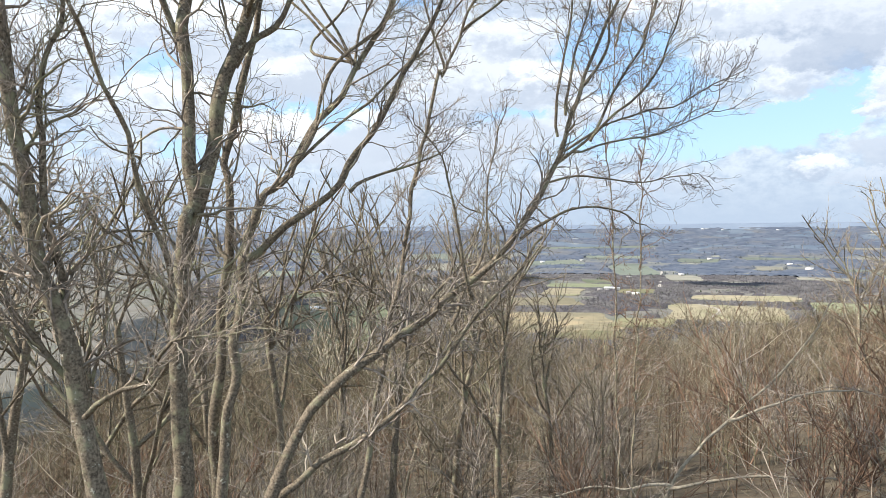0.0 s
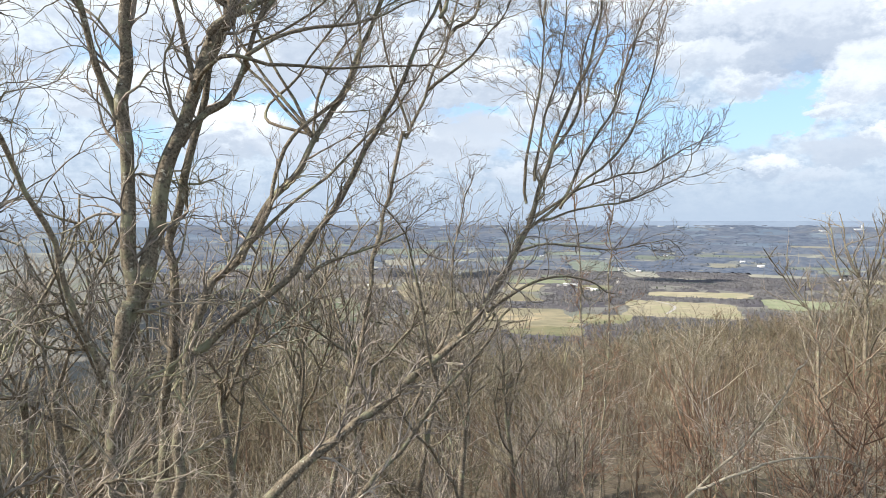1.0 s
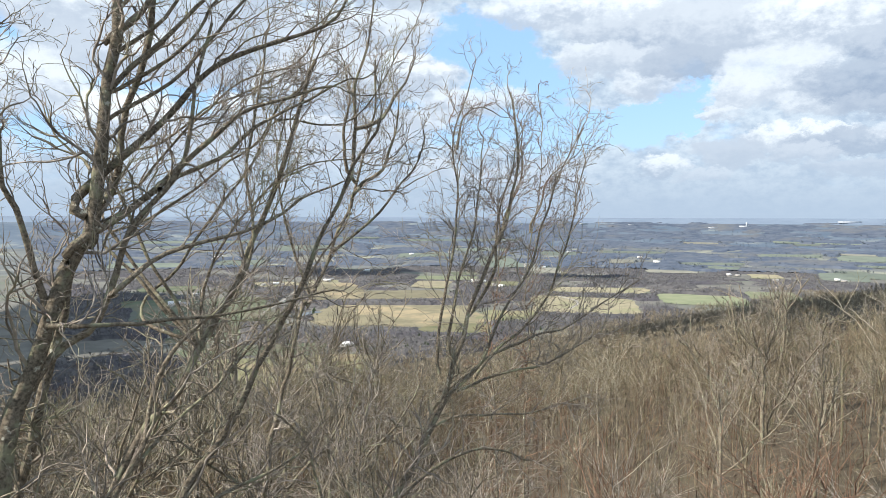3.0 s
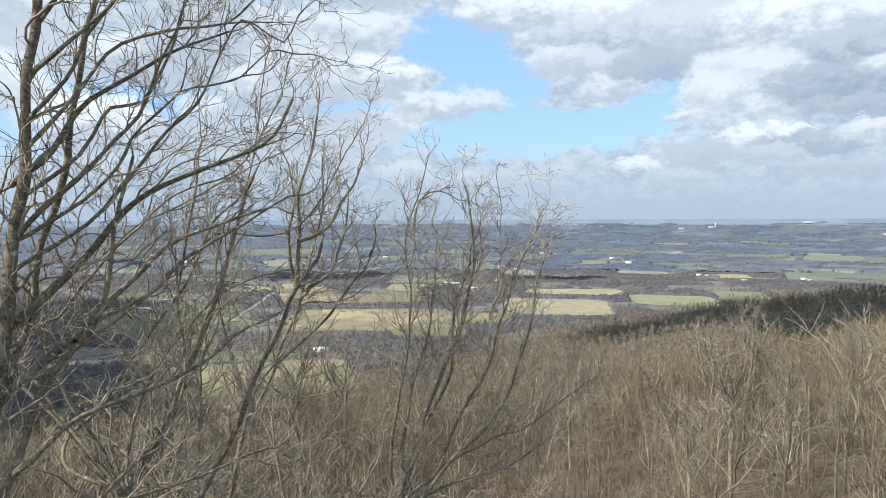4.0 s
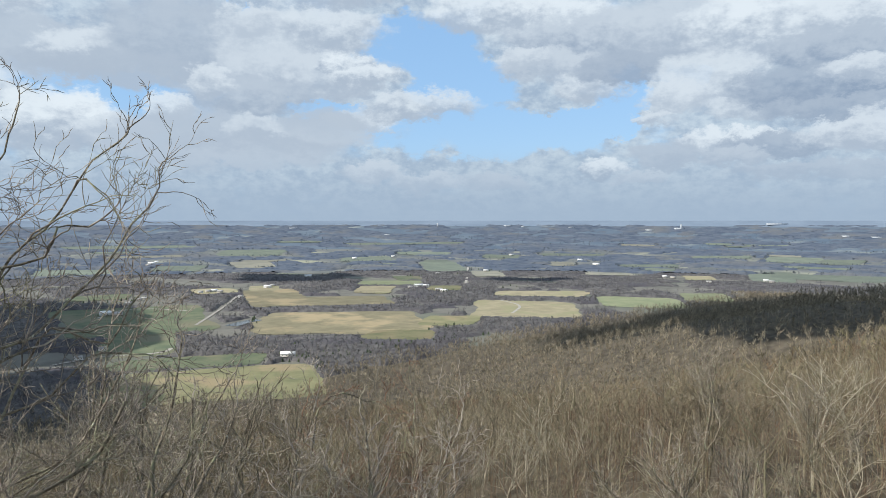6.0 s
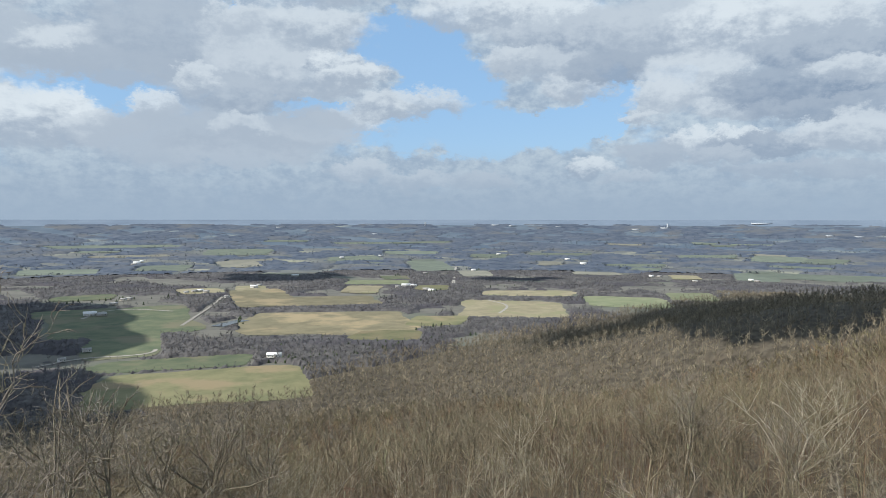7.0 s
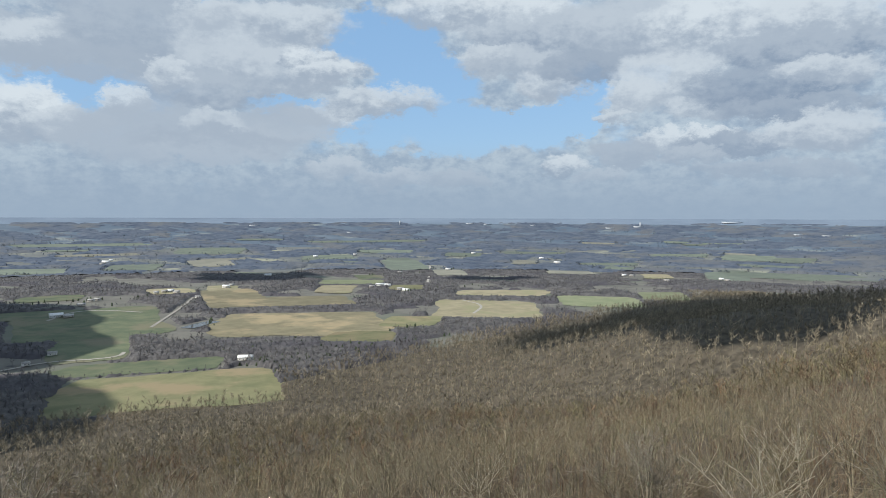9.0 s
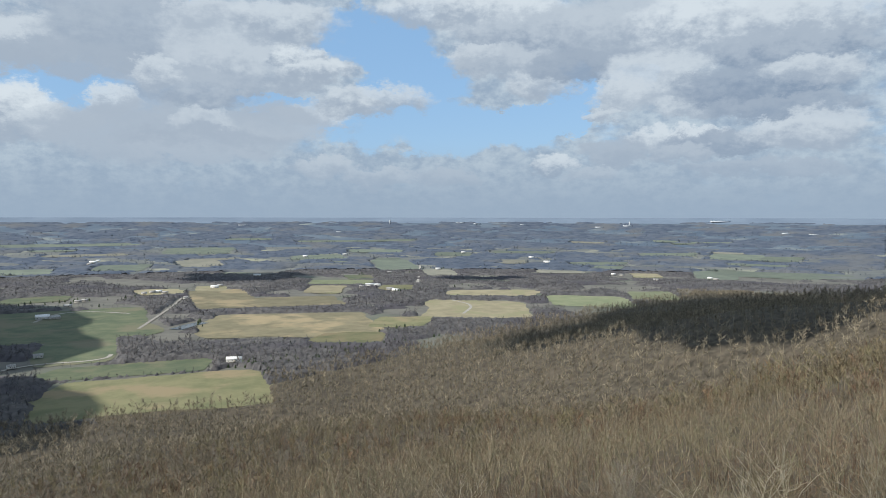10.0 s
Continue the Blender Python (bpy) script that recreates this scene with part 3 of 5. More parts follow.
def limb(tree, name, thick, tip, points, mat=None, twig_mat=None, twigs=1.0, first=0.28, reach=1.75):
    """One stem or main limb of a near tree with the branches that it bears."""
    base = np.array(tree.location)
    rng = np.random.default_rng(int(abs(points[-1][0] * 131 + points[-1][2] * 977)) + len(points))
    line = spline(points, 0.22) - base
    line[1:-1] += crooks(rng, len(line) - 2, 0.045)
    n = len(line)
    t = np.linspace(0, 1, n)
    girth = (thick + (tip - thick) * t ** 0.8) * (1 + 0.06 * np.sin(t * 43 + thick * 100))
    if name == "trunk":
        girth = girth * (1 + 0.7 * np.exp(-t * 18))
    stem = Wood()
    stem.tube(line, girth, 9 if thick > 0.1 else 6)
    part(name, stem.mesh(name), mat or BARK, tree)
    crown = Wood()
    length = float(np.linalg.norm(np.diff(line, axis=0), axis=1).sum())
    count = max(4, int(length * 2.4 * twigs))
    f = first + (1 - first) * (np.arange(count) + rng.uniform(0, 1, count)) / count
    i = np.minimum((f * (n - 1)).astype(int), n - 2)
    d = line[i + 1] - line[i]
    d = asides(rng, d / np.linalg.norm(d, axis=1)[:, None], np.full(count, 22.0), np.full(count, 62.0)) + np.array([0.06, 0, 0.25])
    d[-1] = line[-1] - line[-3]
    i[-1] = n - 1
    d /= np.linalg.norm(d, axis=1)[:, None]
    boughs(crown, rng, line[i], d, rng.uniform(0.45, 1.05, count) * reach * (1.1 - 0.4 * f), np.clip(girth[i] * 0.4, 0.014, 0.036), NEAR)
    part("crown", crown.mesh("crown"), twig_mat or TWIG, tree, "fine grey-brown twigs")


old_tree = standing_tree(-4.9, 12.3, "many-stemmed bare tree with lichened grey bark on the ridge")
limb(old_tree, 'trunk', 0.210, 0.050, [(-4.90, 12.30, -8.20), (-4.64, 12.53, -0.59), (-4.51, 12.67, 0.45), (-4.64, 12.80, 1.88), (-4.76, 13.07, 4.88), (-4.60, 13.40, 9.50), (-4.20, 13.50, 13.00)], twigs=0.68)
limb(old_tree, 'limb', 0.070, 0.025, [(-4.83, 13.00, 3.33), (-5.14, 12.73, 4.55), (-5.33, 12.47, 5.52), (-5.43, 12.20, 6.11), (-6.20, 12.00, 9.00)], twigs=0.68)
limb(old_tree, 'limb', 0.170, 0.040, [(-4.74, 12.60, -0.79), (-4.26, 12.87, 1.51), (-4.06, 13.00, 2.70), (-3.30, 13.27, 4.95), (-3.00, 13.40, 6.11), (-2.30, 13.80, 13.50)], twigs=0.68)
limb(old_tree, 'limb', 0.070, 0.025, [(-3.90, 13.20, 3.07), (-3.51, 13.30, 3.64), (-2.98, 13.40, 4.03), (-2.52, 13.50, 5.39), (-1.86, 13.60, 6.49), (-1.40, 13.80, 8.60)], twigs=0.68)
limb(old_tree, 'limb', 0.055, 0.020, [(-3.66, 13.20, 4.14), (-3.82, 13.03, 5.08), (-3.97, 12.87, 5.66), (-4.03, 12.70, 6.32), (-4.00, 12.60, 8.60)], twigs=0.68)
limb(old_tree, 'limb', 0.120, 0.035, [(-4.70, 13.20, -8.00), (-4.22, 13.60, -0.33), (-4.18, 13.80, 1.81), (-3.56, 14.20, 4.82), (-2.89, 14.40, 6.71), (-1.60, 14.70, 13.50)], twigs=0.68)
limb(old_tree, 'limb', 0.130, 0.035, [(-4.60, 13.00, -8.00), (-3.79, 13.42, -0.49), (-3.13, 13.87, 1.10), (-1.71, 14.53, 3.33), (-0.78, 14.98, 5.44), (0.20, 15.20, 8.40)], twigs=0.68)
limb(old_tree, 'limb', 0.090, 0.025, [(-3.76, 13.30, -0.55), (-2.20, 13.61, 0.72), (-1.63, 13.77, 1.50), (-0.75, 14.09, 3.01), (-0.34, 14.24, 3.85), (1.30, 14.50, 7.30)], twigs=0.68)
limb(old_tree, 'limb', 0.060, 0.020, [(-4.76, 12.00, -1.49), (-4.57, 11.52, -0.67), (-4.72, 11.04, 0.57), (-5.05, 10.08, 2.52), (-5.10, 9.60, 3.17), (-6.00, 9.40, 5.00)], twigs=0.68)
limb(old_tree, 'limb', 0.045, 0.015, [(-1.81, 13.60, 0.72), (-1.25, 13.93, 1.07), (-0.45, 14.27, 1.33), (0.08, 14.60, 1.62)], twigs=0.68)
limb(old_tree, 'limb', 0.050, 0.018, [(-2.99, 13.70, 1.02), (-2.65, 13.97, 1.99), (-2.09, 14.25, 3.32), (-0.99, 14.80, 4.75), (-1.00, 15.00, 6.60), (-0.60, 15.20, 9.00)], twigs=0.68)
limb(old_tree, 'limb', 0.085, 0.022, [(-3.14, 13.34, 5.58), (-3.30, 13.40, 5.77), (-2.10, 13.87, 7.15), (-1.27, 14.10, 8.09), (0.31, 14.57, 8.88), (0.87, 14.80, 9.67)], twigs=0.68)
limb(old_tree, 'limb', 0.080, 0.022, [(-3.33, 13.25, 4.85), (-3.39, 13.20, 5.04), (-2.64, 13.52, 5.57), (-1.54, 14.16, 6.80), (-0.84, 14.48, 7.41), (0.48, 14.80, 7.88)], twigs=0.68)
limb(old_tree, 'limb', 0.050, 0.016, [(-2.92, 13.56, 8.15), (-2.52, 13.60, 8.50), (-2.18, 13.75, 9.17), (-1.75, 13.90, 9.55), (-0.90, 14.05, 10.12), (-0.08, 14.20, 10.55)], twigs=0.68)
limb(old_tree, 'limb', 0.050, 0.016, [(-2.95, 13.51, 7.47), (-2.72, 13.60, 7.71), (-2.11, 13.70, 8.28), (-1.51, 13.80, 9.04), (-1.12, 13.90, 9.74), (-0.72, 14.00, 10.62)], twigs=0.68)
limb(old_tree, 'limb', 0.050, 0.016, [(-2.16, 13.55, 5.99), (-2.15, 14.00, 6.14), (-1.07, 14.30, 6.88), (-0.42, 14.60, 7.32), (0.29, 14.90, 7.79), (1.05, 15.20, 8.11)], twigs=0.68)
limb(old_tree, 'limb', 0.050, 0.016, [(-2.85, 13.43, 4.40), (-2.65, 12.60, 4.55), (-1.96, 13.10, 4.99), (-1.16, 13.60, 5.33), (-0.23, 14.10, 5.73), (0.64, 14.60, 6.19)], twigs=0.68)
limb(old_tree, 'limb', 0.045, 0.015, [(-3.61, 13.15, 4.00), (-2.77, 11.50, 4.18), (-2.06, 11.88, 4.25), (-1.24, 12.25, 4.20), (-0.30, 12.62, 4.31), (0.45, 13.00, 4.47)], twigs=0.68)

limb(old_tree, 'limb', 0.034, 0.011, [(-2.77, 13.53, 8.53), (-2.16, 13.60, 9.23), (-1.82, 13.74, 9.82), (-1.47, 13.89, 10.22), (-0.69, 14.03, 10.50), (-0.14, 14.17, 10.64), (0.36, 14.31, 11.10), (0.78, 14.46, 11.53), (1.22, 14.60, 12.28)], twigs=0.55)
limb(old_tree, 'limb', 0.034, 0.011, [(-2.73, 13.55, 8.95), (-2.27, 13.60, 9.65), (-1.83, 13.80, 10.50), (-1.48, 14.00, 11.15), (-1.05, 14.20, 11.83), (-0.73, 14.40, 12.43), (-0.39, 14.60, 13.21)], twigs=0.55)
limb(old_tree, 'limb', 0.034, 0.011, [(-2.82, 13.50, 7.96), (-2.05, 13.60, 8.66), (-1.70, 13.72, 9.28), (-1.28, 13.85, 9.49), (-0.82, 13.97, 10.31), (-0.62, 14.10, 11.08), (-0.28, 14.22, 11.65), (0.07, 14.35, 12.00), (0.37, 14.47, 12.52), (0.79, 14.60, 13.07)], twigs=0.55)
limb(old_tree, 'limb', 0.034, 0.011, [(-2.62, 13.62, 10.13), (-2.12, 13.60, 10.83), (-1.82, 13.85, 11.51), (-1.49, 14.10, 12.08), (-1.07, 14.35, 12.55), (-0.69, 14.60, 13.11)], twigs=0.55)
limb(old_tree, 'limb', 0.034, 0.011, [(-2.92, 13.45, 6.96), (-2.01, 13.60, 7.66), (-1.60, 13.74, 8.26), (-1.03, 13.89, 8.89), (-0.57, 14.03, 9.40), (-0.22, 14.17, 10.25), (0.13, 14.31, 10.81), (0.80, 14.46, 10.52), (0.96, 14.60, 10.94)], twigs=0.55)
limb(old_tree, 'limb', 0.034, 0.011, [(-2.67, 13.59, 9.58), (-2.01, 13.60, 10.28), (-1.61, 13.77, 10.86), (-1.13, 13.93, 11.41), (-0.54, 14.10, 11.54), (-0.07, 14.27, 11.66), (0.14, 14.43, 12.02), (0.50, 14.60, 12.03)], twigs=0.55)
limb(old_tree, 'limb', 0.034, 0.011, [(-2.88, 13.47, 7.39), (-1.94, 13.60, 8.09), (-1.46, 13.74, 8.62), (-1.23, 13.89, 9.04), (-0.77, 14.03, 9.63), (-0.37, 14.17, 9.78), (0.05, 14.31, 9.94), (0.49, 14.46, 10.35), (0.87, 14.60, 10.36)], twigs=0.55)

leaning_tree = standing_tree(-4.4, 13.7, "bare tree leaning far over the slope with dense fine twigs")
limb(leaning_tree, 'trunk', 0.150, 0.020, [(-4.60, 13.60, -7.60), (-2.70, 14.50, -3.68), (-0.13, 15.50, -1.86), (1.93, 16.19, 0.13), (3.54, 16.74, 3.73), (4.53, 17.11, 6.48), (4.50, 17.50, 8.40)], twig_mat=BROW_TWIG, twigs=1.25, reach=1.55)
limb(leaning_tree, 'limb', 0.110, 0.030, [(-3.60, 14.20, -8.00), (-3.45, 14.50, -5.68), (-1.09, 15.27, -4.08), (-0.21, 15.65, -3.16), (1.54, 16.42, -1.31), (2.41, 16.80, -0.25)], twig_mat=BROW_TWIG, twigs=1.25, reach=1.55)
limb(leaning_tree, 'limb', 0.045, 0.014, [(2.56, 17.00, 1.28), (3.64, 17.16, 2.19), (4.35, 17.32, 3.51), (5.07, 17.48, 4.59), (5.65, 17.64, 6.36), (6.40, 17.80, 7.77)], twig_mat=BROW_TWIG, twigs=1.25, reach=1.55)
limb(leaning_tree, 'limb', 0.040, 0.012, [(2.82, 17.00, 1.80), (4.20, 17.25, 2.58), (5.64, 17.50, 2.98), (6.86, 17.75, 3.54), (7.83, 18.00, 3.98)], twig_mat=BROW_TWIG, twigs=1.25, reach=1.55)
limb(leaning_tree, 'limb', 0.035, 0.012, [(2.40, 16.80, 1.05), (3.64, 17.13, 1.27), (5.10, 17.47, 1.09), (6.48, 17.80, 1.33)], twig_mat=BROW_TWIG, twigs=1.25, reach=1.55)
limb(leaning_tree, 'limb', 0.050, 0.014, [(1.83, 16.40, -0.28), (2.78, 16.73, 0.28), (4.03, 17.07, 0.41), (5.09, 17.40, 0.01)], twig_mat=BROW_TWIG, twigs=1.25, reach=1.55)
limb(leaning_tree, 'limb', 0.040, 0.012, [(2.82, 17.00, 2.19), (2.89, 17.10, 3.88), (3.23, 17.20, 5.44), (3.18, 17.30, 7.01), (3.39, 17.40, 7.83), (3.60, 17.50, 8.60)], twig_mat=BROW_TWIG, twigs=1.25, reach=1.55)
limb(leaning_tree, 'limb', 0.050, 0.014, [(0.67, 15.60, -1.65), (0.37, 15.27, -0.15), (0.03, 14.93, 1.26), (-0.56, 14.60, 2.16)], twig_mat=BROW_TWIG, twigs=1.25, reach=1.55)
limb(leaning_tree, 'limb', 0.045, 0.012, [(0.20, 15.80, -2.18), (0.93, 16.00, -0.31), (1.07, 16.20, 1.37), (1.45, 16.40, 2.58)], twig_mat=BROW_TWIG, twigs=1.25, reach=1.55)
limb(leaning_tree, 'limb', 0.045, 0.012, [(3.40, 17.00, 3.36), (4.02, 17.13, 4.28), (4.31, 17.27, 5.86), (4.74, 17.40, 7.34)], twig_mat=BROW_TWIG, twigs=1.25, reach=1.55)
limb(leaning_tree, 'limb', 0.040, 0.012, [(3.01, 17.00, 2.71), (3.36, 17.17, 4.40), (3.73, 17.33, 5.87), (3.89, 17.50, 7.22)], twig_mat=BROW_TWIG, twigs=1.25, reach=1.55)
limb(leaning_tree, 'limb', 0.040, 0.012, [(3.61, 17.00, 2.06), (4.97, 17.15, 3.50), (5.69, 17.30, 4.71), (6.07, 17.45, 6.06), (6.33, 17.60, 7.04)], twig_mat=BROW_TWIG, twigs=1.25, reach=1.55)
limb(leaning_tree, 'limb', 0.035, 0.012, [(3.21, 17.00, 1.80), (5.02, 17.27, 2.25), (6.22, 17.53, 2.58), (7.03, 17.80, 3.13)], twig_mat=BROW_TWIG, twigs=1.25, reach=1.55)

limb(old_tree, 'limb', 0.036, 0.011, [(-1.71, 14.53, 3.33), (-3.48, 15.20, 5.64), (-2.90, 15.40, 6.10), (-2.37, 15.60, 6.77), (-1.62, 15.80, 7.77), (-0.93, 16.00, 8.23), (-0.20, 16.20, 8.53), (0.28, 16.40, 9.15), (0.69, 16.60, 10.00), (0.90, 16.80, 10.87)], twigs=0.7, reach=1.2)
limb(old_tree, 'limb', 0.036, 0.011, [(-1.71, 14.53, 3.33), (-3.34, 15.20, 5.10), (-2.68, 15.43, 5.62), (-1.79, 15.66, 6.27), (-1.03, 15.89, 6.88), (-0.39, 16.11, 7.73), (-0.02, 16.34, 8.23), (0.28, 16.57, 9.57), (0.49, 16.80, 10.96)], twigs=0.7, reach=1.2)
limb(old_tree, 'limb', 0.036, 0.011, [(-1.71, 14.53, 3.33), (-3.31, 15.20, 6.33), (-2.58, 15.47, 6.89), (-1.78, 15.73, 7.58), (-1.30, 16.00, 7.85), (-0.49, 16.27, 8.33), (0.17, 16.53, 8.64), (0.98, 16.80, 9.18)], twigs=0.7, reach=1.2)
limb(old_tree, 'limb', 0.036, 0.011, [(-1.71, 14.53, 3.33), (-2.89, 15.20, 3.97), (-2.19, 15.40, 4.77), (-1.53, 15.60, 5.80), (-1.02, 15.80, 6.41), (-0.48, 16.00, 7.35), (0.27, 16.20, 7.42), (0.96, 16.40, 7.60), (1.49, 16.60, 8.22), (2.04, 16.80, 9.20)], twigs=0.7, reach=1.2)
limb(old_tree, 'limb', 0.036, 0.011, [(-1.71, 14.53, 3.33), (-1.91, 15.20, 3.88), (-1.28, 15.60, 5.41), (-0.21, 16.00, 6.45), (0.65, 16.40, 6.72), (1.38, 16.80, 6.65)], twigs=0.7, reach=1.2)
limb(old_tree, 'limb', 0.036, 0.011, [(-3.13, 13.87, 1.10), (-0.54, 15.20, 3.75), (-0.02, 15.47, 4.39), (0.64, 15.73, 5.36), (0.84, 16.00, 6.00), (1.35, 16.27, 6.14), (2.00, 16.53, 6.17), (2.46, 16.80, 6.45)], twigs=0.7, reach=1.2)
limb(old_tree, 'limb', 0.050, 0.014, [(0.75, 16.00, 6.15), (0.95, 16.16, 6.67), (1.01, 16.32, 7.43), (0.97, 16.48, 8.23), (1.29, 16.64, 9.27), (1.41, 16.80, 10.15)], twigs=0.7, reach=1.2)
limb(old_tree, 'limb', 0.050, 0.014, [(0.95, 16.00, 7.29), (1.54, 16.26, 7.63), (1.89, 16.54, 8.22), (2.26, 16.80, 8.98)], twigs=0.7, reach=1.2)

side_tree = standing_tree(-5.0, 10.7, "stout bare tree with grey lichened bark at the ridge edge")
limb(side_tree, 'trunk', 0.200, 0.060, [(-5.00, 10.70, -7.60), (-5.67, 10.83, -3.02), (-6.04, 10.87, -1.33), (-6.43, 10.90, -0.26), (-6.84, 10.97, 2.32), (-7.20, 11.00, 6.50), (-7.30, 11.00, 10.00)], twigs=1.7, reach=2.0)
limb(side_tree, 'limb', 0.070, 0.025, [(-6.09, 11.00, -1.25), (-6.26, 11.05, 0.10), (-6.45, 11.10, 1.45), (-6.31, 11.15, 2.80), (-6.04, 11.20, 3.70), (-6.20, 11.20, 6.00)], twigs=1.7, reach=2.0)
limb(side_tree, 'limb', 0.070, 0.025, [(-5.78, 10.90, -2.59), (-6.37, 10.73, -1.66), (-6.77, 10.57, -0.93), (-7.15, 10.40, -0.32)], twigs=1.7, reach=2.0)
limb(side_tree, 'limb', 0.050, 0.018, [(-6.49, 11.00, -0.26), (-6.93, 10.75, 0.71), (-7.33, 10.50, 1.81)], twigs=1.7, reach=2.0)
limb(side_tree, 'limb', 0.050, 0.016, [(-5.55, 10.60, -2.87), (-4.89, 10.35, -2.38), (-4.40, 10.10, -2.24), (-3.84, 9.85, -1.62), (-2.87, 9.60, -1.43)], twigs=1.7, reach=2.0)

slim_tree = standing_tree(-2.6, 16.6, "slim bare tree with a dense twiggy crown on the slope")
limb(slim_tree, 'trunk', 0.100, 0.020, [(-2.60, 16.60, -9.40), (-0.37, 17.00, 2.63), (0.07, 17.10, 3.83), (0.99, 17.30, 6.06), (1.24, 17.40, 6.87), (1.42, 17.50, 7.92), (1.50, 17.60, 8.99)], twig_mat=BROW_TWIG, twigs=1.3, reach=1.1)
limb(slim_tree, 'limb', 0.050, 0.014, [(0.99, 17.30, 6.06), (1.59, 17.47, 6.63), (1.90, 17.63, 7.46), (2.04, 17.80, 8.30)], twig_mat=BROW_TWIG, twigs=1.3, reach=1.1)
limb(slim_tree, 'limb', 0.050, 0.014, [(1.05, 17.30, 6.30), (0.78, 17.20, 7.11), (0.90, 17.10, 8.01), (0.80, 17.00, 8.79)], twig_mat=BROW_TWIG, twigs=1.3, reach=1.1)
limb(slim_tree, 'limb', 0.040, 0.014, [(0.53, 17.20, 4.82), (1.57, 17.40, 5.69), (2.31, 17.60, 6.62), (2.58, 17.80, 7.58)], twig_mat=BROW_TWIG, twigs=1.3, reach=1.1)
limb(slim_tree, 'limb', 0.040, 0.014, [(0.08, 17.00, 3.85), (-0.43, 16.83, 5.36), (-0.61, 16.67, 6.58), (-0.37, 16.50, 7.65)], twig_mat=BROW_TWIG, twigs=1.3, reach=1.1)

vine_tree = standing_tree(5.11, 19.50, "thin bare sapling hung with reddish vine tendrils")
limb(vine_tree, 'trunk', 0.035, 0.010, [(5.11, 19.50, -12.00), (4.70, 19.50, 0.00), (4.63, 19.50, 2.31), (4.77, 19.52, 3.64), (4.84, 19.53, 4.97), (4.78, 19.55, 5.90), (4.18, 19.57, 6.59), (3.73, 19.58, 7.26), (3.54, 19.60, 7.92)], twig_mat=RED_TWIG, twigs=0.8, reach=0.8)
limb(vine_tree, 'limb', 0.035, 0.010, [(5.11, 19.50, -11.50), (5.50, 19.50, -2.00), (5.66, 19.50, 2.33), (5.53, 19.52, 3.83), (5.67, 19.54, 5.17), (5.95, 19.56, 6.78), (5.95, 19.58, 7.58), (5.88, 19.60, 8.92)], twig_mat=RED_TWIG, twigs=0.8, reach=0.8)
limb(vine_tree, 'limb', 0.035, 0.010, [(5.66, 19.50, 5.19), (6.08, 19.53, 6.50), (6.65, 19.57, 7.01), (6.95, 19.60, 7.54)], twig_mat=RED_TWIG, twigs=0.8, reach=0.8)
limb(vine_tree, 'limb', 0.035, 0.010, [(3.72, 19.50, 7.28), (3.92, 19.53, 8.17), (4.45, 19.57, 8.42), (5.13, 19.60, 8.14)], twig_mat=RED_TWIG, twigs=0.8, reach=0.8)
limb(vine_tree, 'limb', 0.035, 0.010, [(4.84, 19.50, 4.98), (5.11, 19.53, 5.88), (5.53, 19.57, 7.06), (5.33, 19.60, 8.13)], twig_mat=RED_TWIG, twigs=0.8, reach=0.8)

pale_tree = standing_tree(4.2, 17.6, "small bare tree with pale crooked branches below the ridge")
limb(pale_tree, 'trunk', 0.075, 0.020, [(4.20, 17.60, -11.00), (5.80, 18.00, -7.16), (6.74, 18.15, -5.84), (7.55, 18.30, -5.21), (9.27, 18.45, -3.67), (10.55, 18.60, -2.04)], PALE_BARK, twigs=0.8, reach=1.2)
limb(pale_tree, 'limb', 0.045, 0.014, [(7.51, 18.20, -5.18), (9.21, 18.33, -4.63), (10.79, 18.47, -4.45), (12.25, 18.60, -4.88)], PALE_BARK, twigs=0.8, reach=1.2)
limb(pale_tree, 'limb', 0.050, 0.014, [(5.80, 18.00, -6.90), (7.93, 17.80, -6.55), (9.58, 17.60, -6.57), (10.76, 17.40, -6.80)], PALE_BARK, twigs=0.8, reach=1.2)
limb(pale_tree, 'limb', 0.050, 0.014, [(5.94, 18.00, -6.83), (3.76, 17.50, -6.70), (2.39, 17.00, -6.70)], PALE_BARK, twigs=0.8, reach=1.2)


